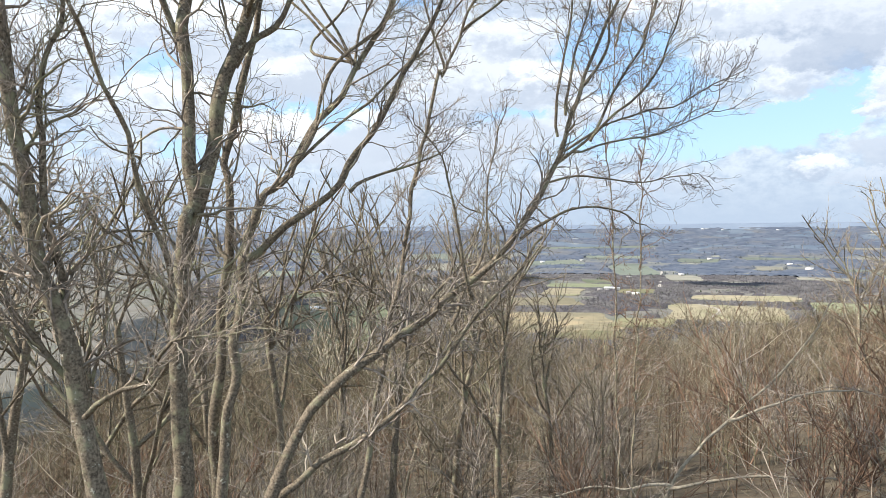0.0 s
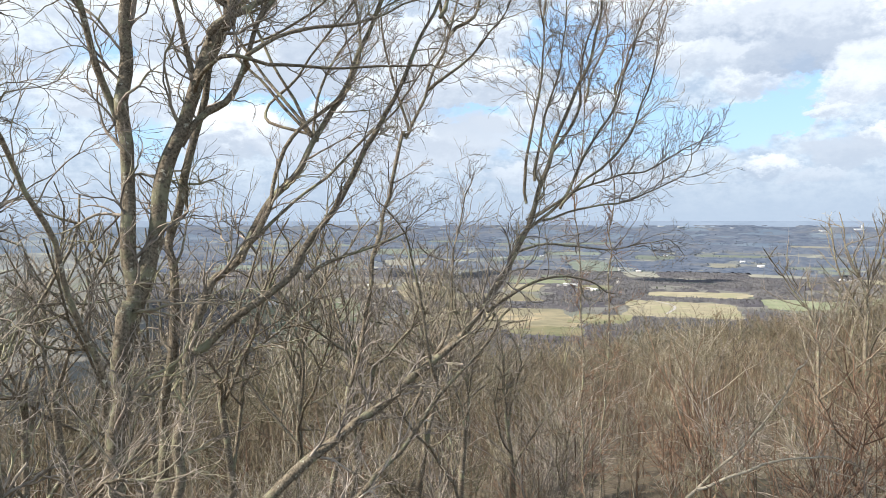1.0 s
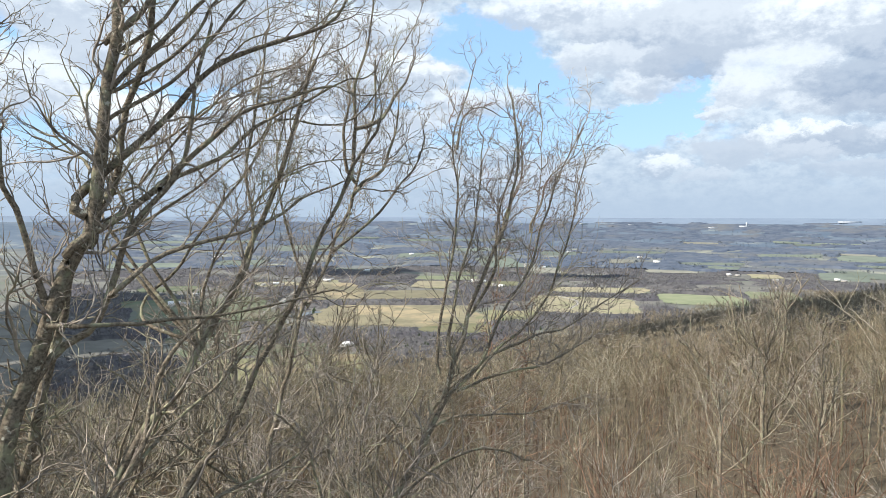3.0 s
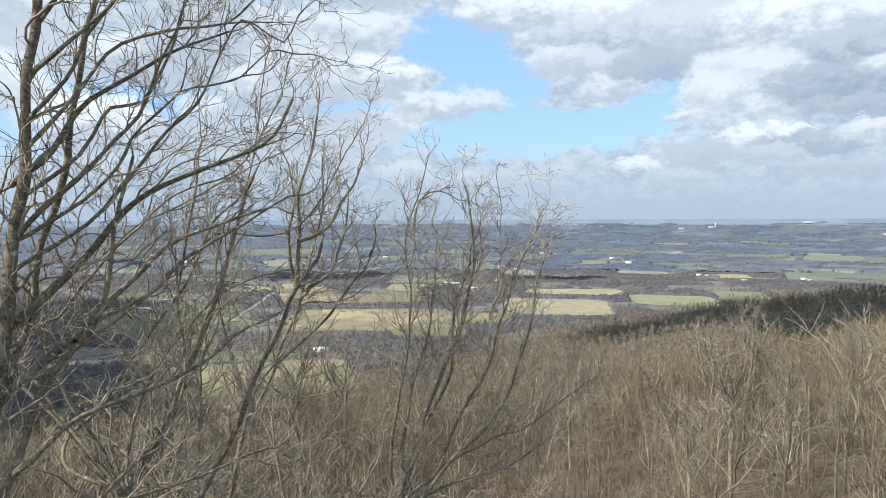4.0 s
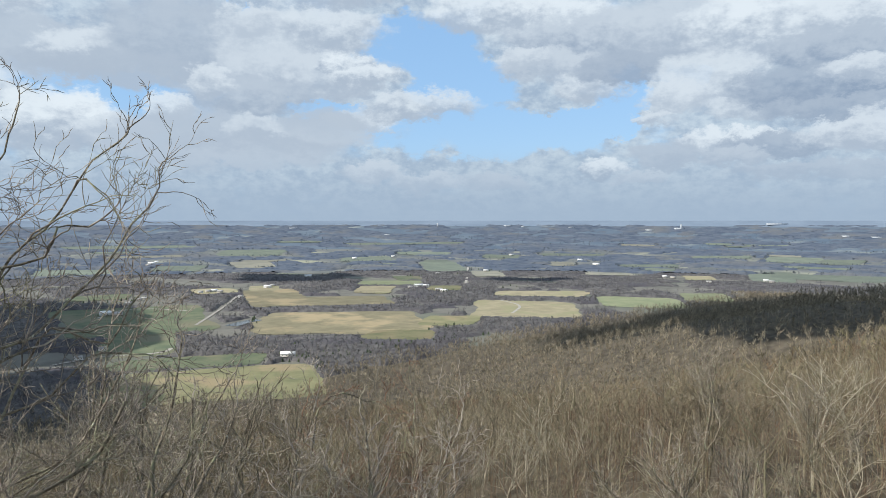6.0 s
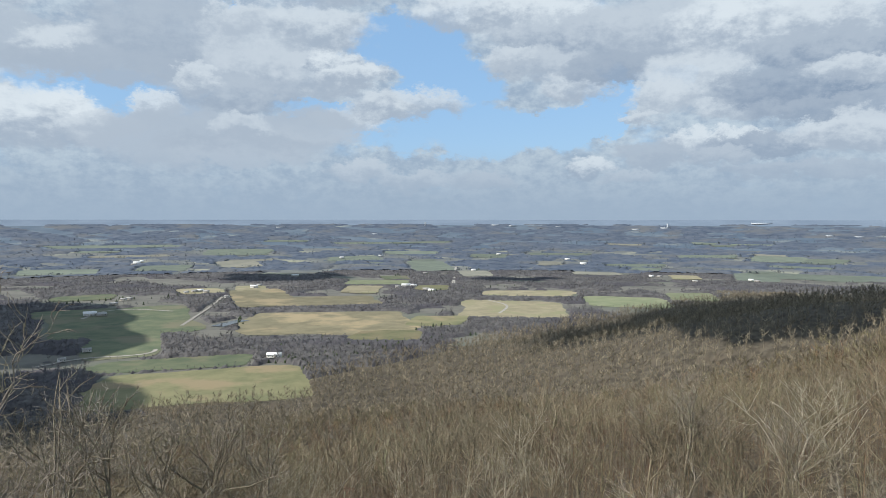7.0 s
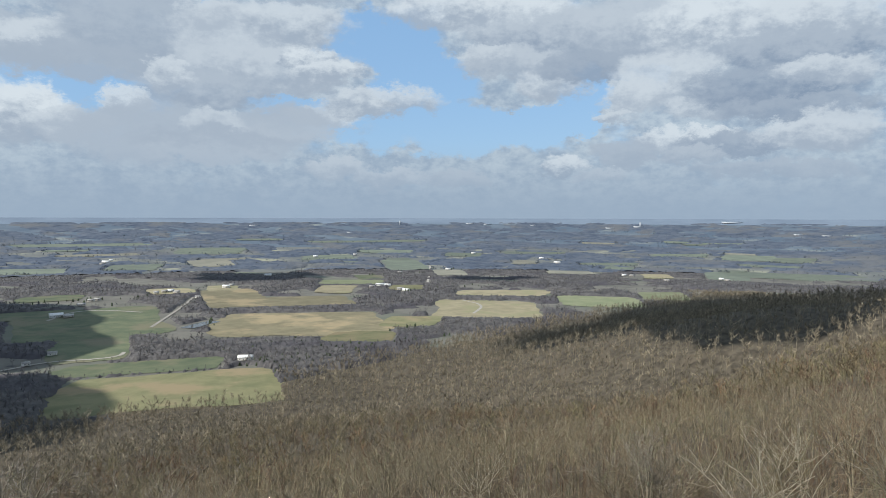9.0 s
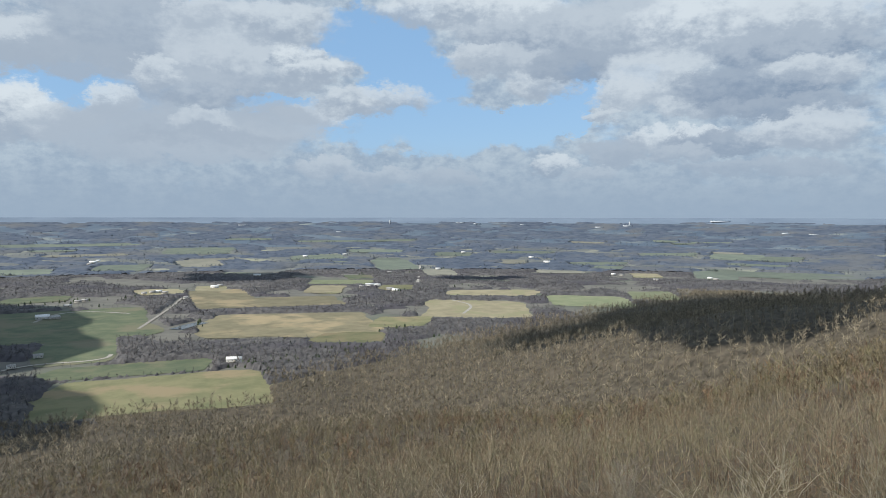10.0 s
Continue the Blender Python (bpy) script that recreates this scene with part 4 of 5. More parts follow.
# ---- trees of the hillside, a few kinds built once and then set out
def woodland_tree(seed, tall, spread, twig_mat, bark_mat, label, group, leaders=8, rods=8, sprays=9, fine=0.017):
    """A forest tree: a stem that forks into steep leaders, upswept branches on them, and sprays of thin twigs."""
    rng = np.random.default_rng(seed)
    foot = tagged(new("tree"), label, "tree", group)
    trunk, crown = Wood(), Wood()
    line = shoot(rng, (0, 0, -0.4), (0, 0, 1), tall * 0.62, 8, 0.05, 0.02)
    girth = np.linspace(tall * 0.0115, tall * 0.006, 9)
    trunk.tube(line, girth, 6)
    starts, ways, longs = [], [], []
    for k in range(leaders):
        i = 8 if k < 2 else int(rng.integers(3, 8))
        turn, lean = k * 2.4 + rng.uniform(-0.6, 0.6), radians(rng.uniform(12, 52)) * spread / 4.6
        d = np.array([math.cos(turn) * math.sin(lean), math.sin(turn) * math.sin(lean), math.cos(lean)])
        reach = (tall - line[i][2]) * rng.uniform(0.75, 1.02)
        arm = shoot(rng, line[i], d, reach, 8, 0.16, 0.04)
        trunk.tube(arm, np.linspace(girth[i] * 0.62, 0.022, 9), 4)
        for _ in range(rods):
            g = rng.uniform(0.12, 0.95)
            q = min(int(g * 8), 7)
            w = (arm[q + 1] - arm[q]) / np.linalg.norm(arm[q + 1] - arm[q])
            starts.append(arm[q])
            ways.append(aside(rng, w, 22, 68))
            longs.append(reach * rng.uniform(0.28, 0.5) * (1.15 - 0.6 * g))
    starts, ways, longs = np.array(starts), np.array(ways), np.array(longs)
    lines = shoots(rng, starts, ways, longs, 4, 0.22, 0.08)
    trunk.tubes(lines, np.linspace(0.034, 0.015, 5)[None] * np.ones((len(lines), 1)), 3)
    who = np.repeat(np.arange(len(lines)), sprays)
    q = rng.integers(0, 4, len(who))
    d = lines[who, q + 1] - lines[who, q]
    d = asides(rng, d / np.linalg.norm(d, axis=1)[:, None], np.full(len(who), 14.0), np.full(len(who), 62.0)) + np.array([0, 0, 0.2])
    d /= np.linalg.norm(d, axis=1)[:, None]
    at = lines[who, q] + (lines[who, q + 1] - lines[who, q]) * rng.uniform(0, 1, len(who))[:, None]
    twigs = shoots(rng, at, d, longs[who] * rng.uniform(0.25, 0.55, len(who)), 2, 0.25, 0.08)
    flat = twigs[:, 1] - twigs[:, 0]
    crown.needles(rng, twigs[:, 0], flat, np.full(len(who), 1.3), np.full(len(who), fine))
    crown.needles(rng, twigs[:, 1], twigs[:, 2] - twigs[:, 1], np.ones(len(who)), np.full(len(who), fine * 0.8))
    part("trunk", trunk.mesh("trunk"), bark_mat, foot)
    part("crown", crown.mesh("crown"), twig_mat, foot)
    return foot


def scatter(rng, n, near, far, lo, hi):
    """Even random places in a wedge round the ridge."""
    d = np.sqrt(rng.uniform(near ** 2, far ** 2, n))
    a = np.radians(rng.uniform(lo, hi, n))
    return d * np.sin(a), d * np.cos(a)


def thin_out(x, y, gap):
    """Keeps places that lie at least a gap apart."""
    kept, cells = [], {}
    for i in range(len(x)):
        c = (int(x[i] // gap), int(y[i] // gap))
        if all(math.hypot(x[i] - x[j], y[i] - y[j]) >= gap for a in (-1, 0, 1) for b in (-1, 0, 1) for j in cells.get((c[0] + a, c[1] + b), ())):
            cells.setdefault(c, []).append(i)
            kept.append(i)
    return np.array(kept, int)


def crown_limit(x, y):
    """Tallest tree that the slope bears there: low and scrubby near the ridge's brow, high further down."""
    d = np.hypot(x, y)
    az = np.degrees(np.arctan2(x, y))
    dell = smoothstep(az, 2, 9) * (1 - smoothstep(az, 25, 33)) * (1 - smoothstep(d, 55, 135))
    return np.interp(d, [14, 22, 35, 50, 70, 120], [3.0, 4.5, 8.0, 12.0, 16.5, 18.0]) * (1 - 0.48 * dell) * (1 - 0.3 * smoothstep(az, 22, 30) * (1 - smoothstep(d, 140, 260)))


def plant_hillside():
    rng = np.random.default_rng(11)
    kinds = [woodland_tree(20 + k, tall, spread, HILL_TONES[k % 4], PALE_BARK if k in (3, 7) else WOOD_BARK, label, "hillside trees")
             for k, (tall, spread, label) in enumerate([
                 (17, 4.4, "tall bare forest tree with grey-brown twigs"), (16, 5.2, "broad bare forest tree with upswept limbs"),
                 (18, 3.8, "slender bare forest tree with a narrow crown"), (15, 5.0, "bare forest tree with pale weathered bark"),
                 (16, 4.6, "bare forest tree with grey-brown spreading twigs"), (15, 5.4, "wide bare forest tree with dense brown twigs"),
                 (17, 4.8, "bare forest tree with dark reddish-brown twigs"), (14, 4.6, "low bare forest tree with tan twigs")])]
    heights = [17, 16, 18, 15, 16, 15, 17, 14]
    x, y = scatter(rng, 2600, 24, 150, -30, 62)
    keep = thin_out(x, y, 3.3)
    x, y = x[keep], y[keep]
    order = np.argsort(np.hypot(x, y))[:292]
    for n, i in enumerate(order):
        k = int(rng.integers(0, 8))
        size = crown_limit(x[i], y[i]) * rng.uniform(0.62, 1.15) / heights[k]
        m = pose(x[i], y[i], float(land(x[i], y[i])), rng.normal(0, 3), rng.normal(0, 3), rng.uniform(0, 360)) @ Matrix.Scale(size, 4)
        if n < 8:
            k, ob = n, kinds[n]
        else:
            ob = copy_thing(kinds[k], m)
        ob.matrix_basis = m if n >= 8 else pose(x[i], y[i], float(land(x[i], y[i])), 0, 0, rng.uniform(0, 360)) @ Matrix.Scale(crown_limit(x[i], y[i]) / heights[n], 4)
    return float(np.hypot(x[order[-1]], y[order[-1]]))


def plant_brow():
    """The rank of slim trees just below the brow of the ridge, and two marked trees further right."""
    rng = np.random.default_rng(31)
    kinds = [woodland_tree(70 + k, tall, spread, BROW_TWIG, bark, label, "trees below the brow", 6, 9, 14, 0.010) for k, (tall, spread, bark, label) in enumerate([
        (14, 4.2, BARK, "slim bare tree with upswept twigs below the brow"), (13, 3.4, BARK, "narrow bare sapling with grey-brown twigs"),
        (14, 4.8, BARK, "slender bare tree with grey bark and reddish twigs")])]
    tall = (14, 13, 14)
    places = []
    for az, d, top in ((-33, 19, 5.5), (-28, 26, 4.6), (-23, 21, 4.6), (-18, 29, 4.8), (-13.5, 24, 4.6), (-9.0, 30, 4.4),
                       (-4.5, 24, 4.2), (0.5, 28, 3.6), (4.2, 23, 2.4), (9, 31, -1.5), (13, 27, -4.0), (17, 36, -6.0),
                       (22, 30, -7.0), (27, 33, -5.0), (31, 36, 0.5), (34, 40, 3.4), (37.5, 44, 1.5), (43, 64, 1.2), (41, 52, -2.0), (47, 55, 0.5), (-38, 24, 5.5), (35.5, 75, 1.2), (37.2, 79, -0.6), (-9.4, 71, 3.0), (-6, 70, 1.7), (-2, 65, -0.5), (2.3, 67, 1.0), (5.2, 66, -0.6)):
        places.append((d * math.sin(radians(az)), d * math.cos(radians(az)), top - (1.3 if az < 5 and d < 40 else 0)))
    for n, (x, y, top) in enumerate(places):
        z = float(land(x, y))
        k = n if n < 3 else (2 if n == 17 else int(rng.integers(0, 2)))
        m = pose(x, y, z - 0.1, rng.normal(0, 3), rng.normal(0, 3), rng.uniform(0, 360)) @ Matrix.Scale((top - z) / tall[k], 4)
        ob = kinds[n] if n < 3 else copy_thing(kinds[k], m)
        ob.matrix_basis = m


def sliver_tree(rng, limbs, twigs, wide, stem, twig_wide, low=0.3, long=(0.07, 0.17)):
    """A light far tree of unit height: a three-sided stem, with slivers for its limbs and twigs."""
    wood = Wood()
    wood.tube([(0, 0, 0), (rng.normal(0, 0.02), rng.normal(0, 0.02), 0.9)], (stem, stem * 0.3), 3)
    verts, tris, c = [np.concatenate(wood.verts)], [np.concatenate(wood.tris)], wood.count

    def sliver(at, d, half):
        nonlocal c
        side = np.cross(d, rng.normal(0, 1, 3))
        side *= half / (np.linalg.norm(side) + 1e-9)
        verts.append(np.array([at - side, at + side, at + d]))
        tris.append(np.array([[c, c + 1, c + 2]]))
        c += 3

    ends = []
    for k in range(limbs):
        f, a = rng.uniform(low, 0.85), rng.uniform(0, 6.283)
        d = np.array([math.cos(a), math.sin(a), rng.uniform(0.7, 2.6)])
        d *= wide * rng.uniform(0.7, 1.25) * (1.15 - 0.5 * f) / np.linalg.norm(d)
        sliver(np.array([0, 0, f]), d, stem * 0.4)
        ends.append((np.array([0, 0, f]), d))
    for k in range(twigs):
        p, e = ends[k % len(ends)]
        at = p + e * rng.uniform(0.2, 1)
        d = rng.normal(0, 1, 3) * (0.9, 0.9, 0.6) + np.array([0, 0, 0.65]) + 0.7 * e / np.linalg.norm(e)
        sliver(at, d * rng.uniform(*long) / np.linalg.norm(d), twig_wide)
    return np.concatenate(verts), np.concatenate(tris), 6 + limbs


def light_tree(rng, leaders=6, rods=6, twigs=130, lean=(10, 48)):
    """A forest tree of unit height for the middle distance: a forking stem as tubes, rods and twigs as slivers."""
    wood = Wood()
    line = shoot(rng, (0, 0, 0), (0, 0, 1), 0.55, 3, 0.06, 0.03)
    wood.tube(line, np.linspace(0.011, 0.007, 4), 3)
    starts, ways, longs = [], [], []
    for k in range(leaders):
        i = 3 if k < 2 else int(rng.integers(1, 3))
        turn, tip = k * 2.4 + rng.uniform(-0.6, 0.6), radians(rng.uniform(*lean))
        d = np.array([math.cos(turn) * math.sin(tip), math.sin(turn) * math.sin(tip), math.cos(tip)])
        reach = (1 - line[i][2]) * rng.uniform(0.75, 1.0)
        arm = shoot(rng, line[i], d, reach, 4, 0.17, 0.04)
        wood.tube(arm, np.linspace(0.0065, 0.0018, 5), 3)
        for _ in range(rods):
            q = int(rng.integers(0, 4))
            w = (arm[q + 1] - arm[q]) / np.linalg.norm(arm[q + 1] - arm[q])
            starts.append(arm[q])
            ways.append(aside(rng, w, 20, 65))
            longs.append(reach * rng.uniform(0.25, 0.5))
    starts, ways, longs = np.array(starts), np.array(ways), np.array(longs)
    wood.needles(rng, starts, ways, longs, np.full(len(longs), 0.0024))
    woody = sum(len(t) for t in wood.tris)
    who = rng.integers(0, len(longs), twigs)
    d = asides(rng, ways[who], np.full(twigs, 12.0), np.full(twigs, 62.0)) + np.array([0, 0, 0.25])
    d /= np.linalg.norm(d, axis=1)[:, None]
    wood.needles(rng, starts[who] + ways[who] * (longs[who] * rng.uniform(0.2, 1, twigs))[:, None], d, rng.uniform(0.06, 0.15, twigs), np.full(twigs, 0.0019))
    return np.concatenate(wood.verts), np.concatenate(wood.tris), woody


def far_woods(name, rng, kinds, x, y, tall, mat, label, bark=None):
    """Many light trees in one sheet of woodland."""
    verts, tris, barked, count = [], [], [], 0
    mats = mat if isinstance(mat, tuple) else (mat,)
    pick = rng.integers(0, len(kinds), len(x))
    ground = land(x, y)
    for k, (v, t, woody) in enumerate(kinds):
        who = np.where(pick == k)[0]
        if not len(who):
            continue
        a = rng.uniform(0, 6.283, len(who))
        h = tall[who]
        c, s = np.cos(a), np.sin(a)
        px = (v[None, :, 0] * c[:, None] - v[None, :, 1] * s[:, None]) * h[:, None] + x[who][:, None]
        py = (v[None, :, 0] * s[:, None] + v[None, :, 1] * c[:, None]) * h[:, None] + y[who][:, None]
        pz = v[None, :, 2] * h[:, None] + ground[who][:, None]
        verts.append(np.stack([px, py, pz], -1).reshape(-1, 3))
        tris.append((t[None] + (np.arange(len(who)) * len(v))[:, None, None]).reshape(-1, 3) + count)
        tone = k % len(mats)
        barked.append(np.tile(np.where(np.arange(len(t)) < woody, len(mats) if bark else tone, tone), len(who)))
        count += len(who) * len(v)
    mesh = quick_mesh(name, np.concatenate(verts), np.concatenate(tris))
    for m in (*mats, bark) if bark else mats:
        mesh.materials.append(m)
    if len(mesh.materials) > 1:
        mesh.polygons.foreach_set("material_index", np.concatenate(barked).astype(np.int32))
    return tagged(new(name, mesh), label, "woodland", kind="stuff")


def canopy(name, turns, reach, depth, mat, label, tops, seed):
    """The massed crowns of far woods, and the dark filler under thinner ones, on a fan of places round the ridge: a
    rough body that rises from the ground where the wood is deep.
    depth: how far inside a wood, 0 to 1. tops: crown height by distance."""
    ga, gd = np.meshgrid(np.radians(np.arange(*turns)), np.arange(*reach), indexing="ij")
    rng = np.random.default_rng(seed)
    ga = ga + rng.uniform(-0.4, 0.4, ga.shape) * radians(turns[2])
    gd = gd + rng.uniform(-0.4, 0.4, gd.shape) * reach[2]
    gx, gy = 8.5 + gd * np.sin(ga), 9.0 + gd * np.cos(ga)
    inside = depth(gx, gy)
    # low growth where a clearing or field lies just behind
    open_behind = on_plot((gx + 60 * np.sin(ga)).ravel(), (gy + 60 * np.cos(ga)).ravel()).reshape(gx.shape)
    lump = rng.uniform(0.5, 1.15, gx.shape) * np.where(open_behind, 0.6, 1.0)
    z = land(gx, gy) - 1.0 + inside * (1.0 + np.interp(gd, *tops) * lump)
    n, m = gx.shape
    i, j = np.meshgrid(np.arange(n - 1), np.arange(m - 1), indexing="ij")
    a, b, c, d = (i * m + j).ravel(), ((i + 1) * m + j).ravel(), ((i + 1) * m + j + 1).ravel(), (i * m + j + 1).ravel()
    flat = inside.ravel()
    keep = (flat[a] + flat[b] + flat[c] + flat[d]) > 0.02
    tris = np.concatenate([np.stack([a, c, b], 1)[keep], np.stack([a, d, c], 1)[keep]])
    used, back = np.unique(tris, return_inverse=True)
    verts = np.stack([gx, gy, z], -1).reshape(-1, 3)[used]
    mesh = quick_mesh(name, verts, back.reshape(-1, 3))
    mesh.materials.append(mat)
    return tagged(new(name, mesh), label, "woodland", kind="stuff")


def on_slope(x, y):
    s, r, d = ACROSS[0] * x + ACROSS[1] * y, ALONG[0] * x + ALONG[1] * y, np.hypot(x, y)
    az = np.degrees(np.arctan2(x, y))
    here = (1 - smoothstep(s, 670, 700)) * smoothstep(d, 330, 420) * (1 - smoothstep(r, 1820, 1890)) * (s > -40) * (az > -31) * (az < 61)
    return here * ~on_plot(x.ravel(), y.ravel()).reshape(x.shape)


def open_land(x, y):
    """Rises where the valley's woods give way to open ground."""
    return wave(x, y, 130, 6) + 0.55 * wave(x, y, 48, 1) + 0.25 * wave(x, y, 20, 4)


def clear_of_roads(x, y, gap):
    free = np.ones(x.shape, bool)
    for px, py, wide in ROADS:
        free &= np.hypot(x - px, y - py) > wide + gap
    for px, py, wide in YARDS:
        free &= np.hypot(x - px, y - py) > wide
        d = math.hypot(px, py)
        free &= np.hypot(x - px * (1 - 45 / d), y - py * (1 - 45 / d)) > wide
    return free


def valley_woods(x, y):
    """How deep in the woods of the valley floor a place lies."""
    s, r = ACROSS[0] * x + ACROSS[1] * y, ALONG[0] * x + ALONG[1] * y
    grown = 1 - smoothstep(open_land(x, y), 0.16, 0.30)
    for cx, cy, wide in ((-225, 900, 85), (-330, 1290, 110), (-190, 780, 60), (330, 1130, 60), (120, 1050, 60)):
        grown = np.maximum(grown, 1 - smoothstep(np.hypot(x - cx, y - cy), wide * 0.8, wide))
    here = grown * ((s > 690) | (r > 1880))
    return here * ~on_plot(x.ravel(), y.ravel()).reshape(x.shape) * clear_of_roads(x, y, 7)


def plant_far():
    rng = np.random.default_rng(5)
    plant_brow()
    edge = plant_hillside()
    # undergrowth of saplings and brush among and before the trees
    brush = [sliver_tree(rng, 10, 44, 0.55, 0.007, 0.0028, 0.02) for _ in range(5)]
    x, y = scatter(rng, 9000, 9, 130, -36, 62)
    d = np.hypot(x, y)
    keep = rng.uniform(0, 1, len(x)) < np.interp(d, [9, 14, 40, 60, 130], [0.15, 0.45, 0.4, 0.3, 0.25])
    x, y, d = x[keep], y[keep], d[keep]
    tall = np.interp(d, [9, 16, 30, 60, 130], [1.2, 2.6, 4.0, 5.5, 7.0]) * rng.uniform(0.5, 1.25, len(x))
    far_woods("undergrowth", rng, brush, x, y, tall, HILL_TONES[4], "tangled bare brush and saplings on the slope", HILL_TONES[2])
    # thicker thickets close below the brow
    kinds = []
    for k in range(4):
        stems, twigs = Wood(), Wood()
        n = 6
        a = rng.uniform(0, 6.283, n)
        way = np.stack([np.cos(a) * 0.45, np.sin(a) * 0.45, np.ones(n)], 1)
        long = rng.uniform(0.6, 1.05, n)
        lines = shoots(rng, np.zeros((n, 3)), way / np.linalg.norm(way, axis=1)[:, None], long, 5, 0.19, 0.02)
        stems.tubes(lines, np.linspace(0.0075, 0.0028, 6)[None] * np.ones((n, 1)), 4)
        who, q = np.repeat(np.arange(n), 6), rng.integers(1, 5, n * 6)
        d = lines[who, q + 1] - lines[who, q]
        d = asides(rng, d / np.linalg.norm(d, axis=1)[:, None], np.full(len(who), 15.0), np.full(len(who), 62.0))
        boughs(twigs, rng, lines[who, q], d, long[who] * rng.uniform(0.35, 0.65, len(who)), np.full(len(who), 0.0042),
               dict(steps=(3, 2), wander=0.19, lift=0.02, count=(4,), spread=62, shrink=(0.45, 0.8), fine=0.0024))
        foot = new("bush")
        tone = (BROW_TWIG, TWIG, RED_TWIG, BROW_TWIG)[k]
        part("stem", stems.mesh("stem"), tone, foot)
        part("crown", twigs.mesh("crown"), tone, foot)
        kinds.append(tagged(foot, ("grey bare bush with arching stems", "grey-brown bare bush on the slope", "reddish-brown bare bush with old tendrils", "tall bare bush with thin stems")[k], "bush", "bushes below the brow"))
    x, y = scatter(rng, 60, 13, 38, -38, 44)
    x[2], y[2], x[6], y[6] = 11.2, 19.0, 13.0, 21.0
    for i in range(len(x)):
        tall = np.interp(np.hypot(x[i], y[i]), [12, 20, 34], [2.4, 4.0, 6.0]) * rng.uniform(0.7, 1.2)
        m = pose(x[i], y[i], float(land(x[i], y[i])) - 0.1, 0, 0, rng.uniform(0, 360)) @ Matrix.Scale(tall, 4)
        ob = kinds[i] if i < 4 else copy_thing(kinds[i % 4], m)
        ob.matrix_basis = m
    # the flank of the ridge beyond the nearer trees
    kinds = [light_tree(rng) for _ in range(8)]
    x, y = scatter(rng, 3200, edge - 3, 205, -32, 62)
    keep = thin_out(x, y, 4.4)
    x, y = x[keep], y[keep]
    far_woods("woods", rng, kinds, x, y, np.minimum(rng.uniform(8.5, 17, len(x)), crown_limit(x, y) * rng.uniform(0.8, 1.05, len(x))), HILL_TONES,
              "bare brown and grey winter woods on the hillside", WOOD_BARK)
    kinds = [sliver_tree(rng, 9, 90, 0.36, 0.009, 0.0062, 0.25, (0.09, 0.19)) for _ in range(5)]
    x, y = scatter(rng, 9000, 205, 430, -22, 58)
    keep = thin_out(x, y, 4.9)
    x, y = x[keep], y[keep]
    far_woods("woods", rng, kinds, x, y, rng.uniform(9, 16.5, len(x)), HILL_TONES, "bare brown woods further down the hillside", WOOD_BARK)
    kinds = [sliver_tree(rng, 4, 30, 0.36, 0.0085, 0.0150, 0.25, (0.14, 0.26)) for _ in range(5)]
    x, y = scatter(rng, 60000, 430, 1900, -20, 56)
    s, r = ACROSS[0] * x + ACROSS[1] * y, ALONG[0] * x + ALONG[1] * y
    keep = (s < 705 + 25 * wave(x, y, 60, 2)) & (r < 1900) & (s > -60) & ~on_plot(x, y)
    x, y = x[keep], y[keep]
    keep = thin_out(x, y, 6.4)
    x, y = x[keep], y[keep]
    far_woods("woods", rng, kinds, x, y, rng.uniform(11, 18, len(x)), (FAR_TWIG, HILL_TONES[1], FAR_TWIG), "bare brown woods on the lower hillside", FAR_TWIG)
    # woods of the valley, between the fields
    kinds = [sliver_tree(rng, 4, 18, 0.42, 0.014, 0.034, 0.25, (0.16, 0.3)) for _ in range(5)]
    x, y = scatter(rng, 75000, 620, 2550, -20, 52)
    keep = (valley_woods(x, y) > 0.3)
    x, y = x[keep], y[keep]
    hx, hy = hedge_places(rng)
    keep = (np.hypot(hx, hy) < 2550) & ~on_plot(hx, hy) & clear_of_roads(hx, hy, 4)
    x, y = np.concatenate([hx[keep], x]), np.concatenate([hy[keep], y])
    keep = thin_out(x, y, 7.6)
    x, y = x[keep], y[keep]
    tall = rng.uniform(8, 14, len(x)) * np.interp(np.hypot(x, y), [1200, 2500], [1, 0.7])
    d = np.hypot(x, y)
    tall = np.where(on_plot(x * (1 + 60 / d), y * (1 + 60 / d)), tall * 0.5, tall)
    dark = wave(x, y, 75, 12) > 0.15
    far_woods("woods", rng, kinds, x[~dark], y[~dark], tall[~dark], HAZED_VALLEY_TWIG, "bare woods between valley fields, greyed for haze")
    far_woods("woods", rng, kinds, x[dark], y[dark], tall[dark], HAZED_VALLEY_DARK, "dark bare woods standing between valley fields")
    canopy("woods", (-20, 52, 0.2), (560, 2560, 7.0), valley_woods, HAZED_VALLEY_MASS, "massed crowns of bare valley woods", ([600, 1400, 2560], [6, 6, 6]), 3)
    canopy("woods", (-20, 52, 0.2), (2545, 4640, 13.0), valley_woods, HAZED_PLAIN_MASS, "massed woods of the far plain, tinted blue for haze", ([2560, 4600], [8, 5]), 6)
    # low dark sheet under the slope's trees, added as their inner shade
    canopy("woods", (-20, 56, 0.25), (330, 1900, 6.0), on_slope, SHADED_DEPTH, "dark sheet for the shaded inside of the lower hillside woods", ([330, 1900], [3.0, 3.0]), 4)
    # conifers along the foot of the hill and in clumps
    kinds = []
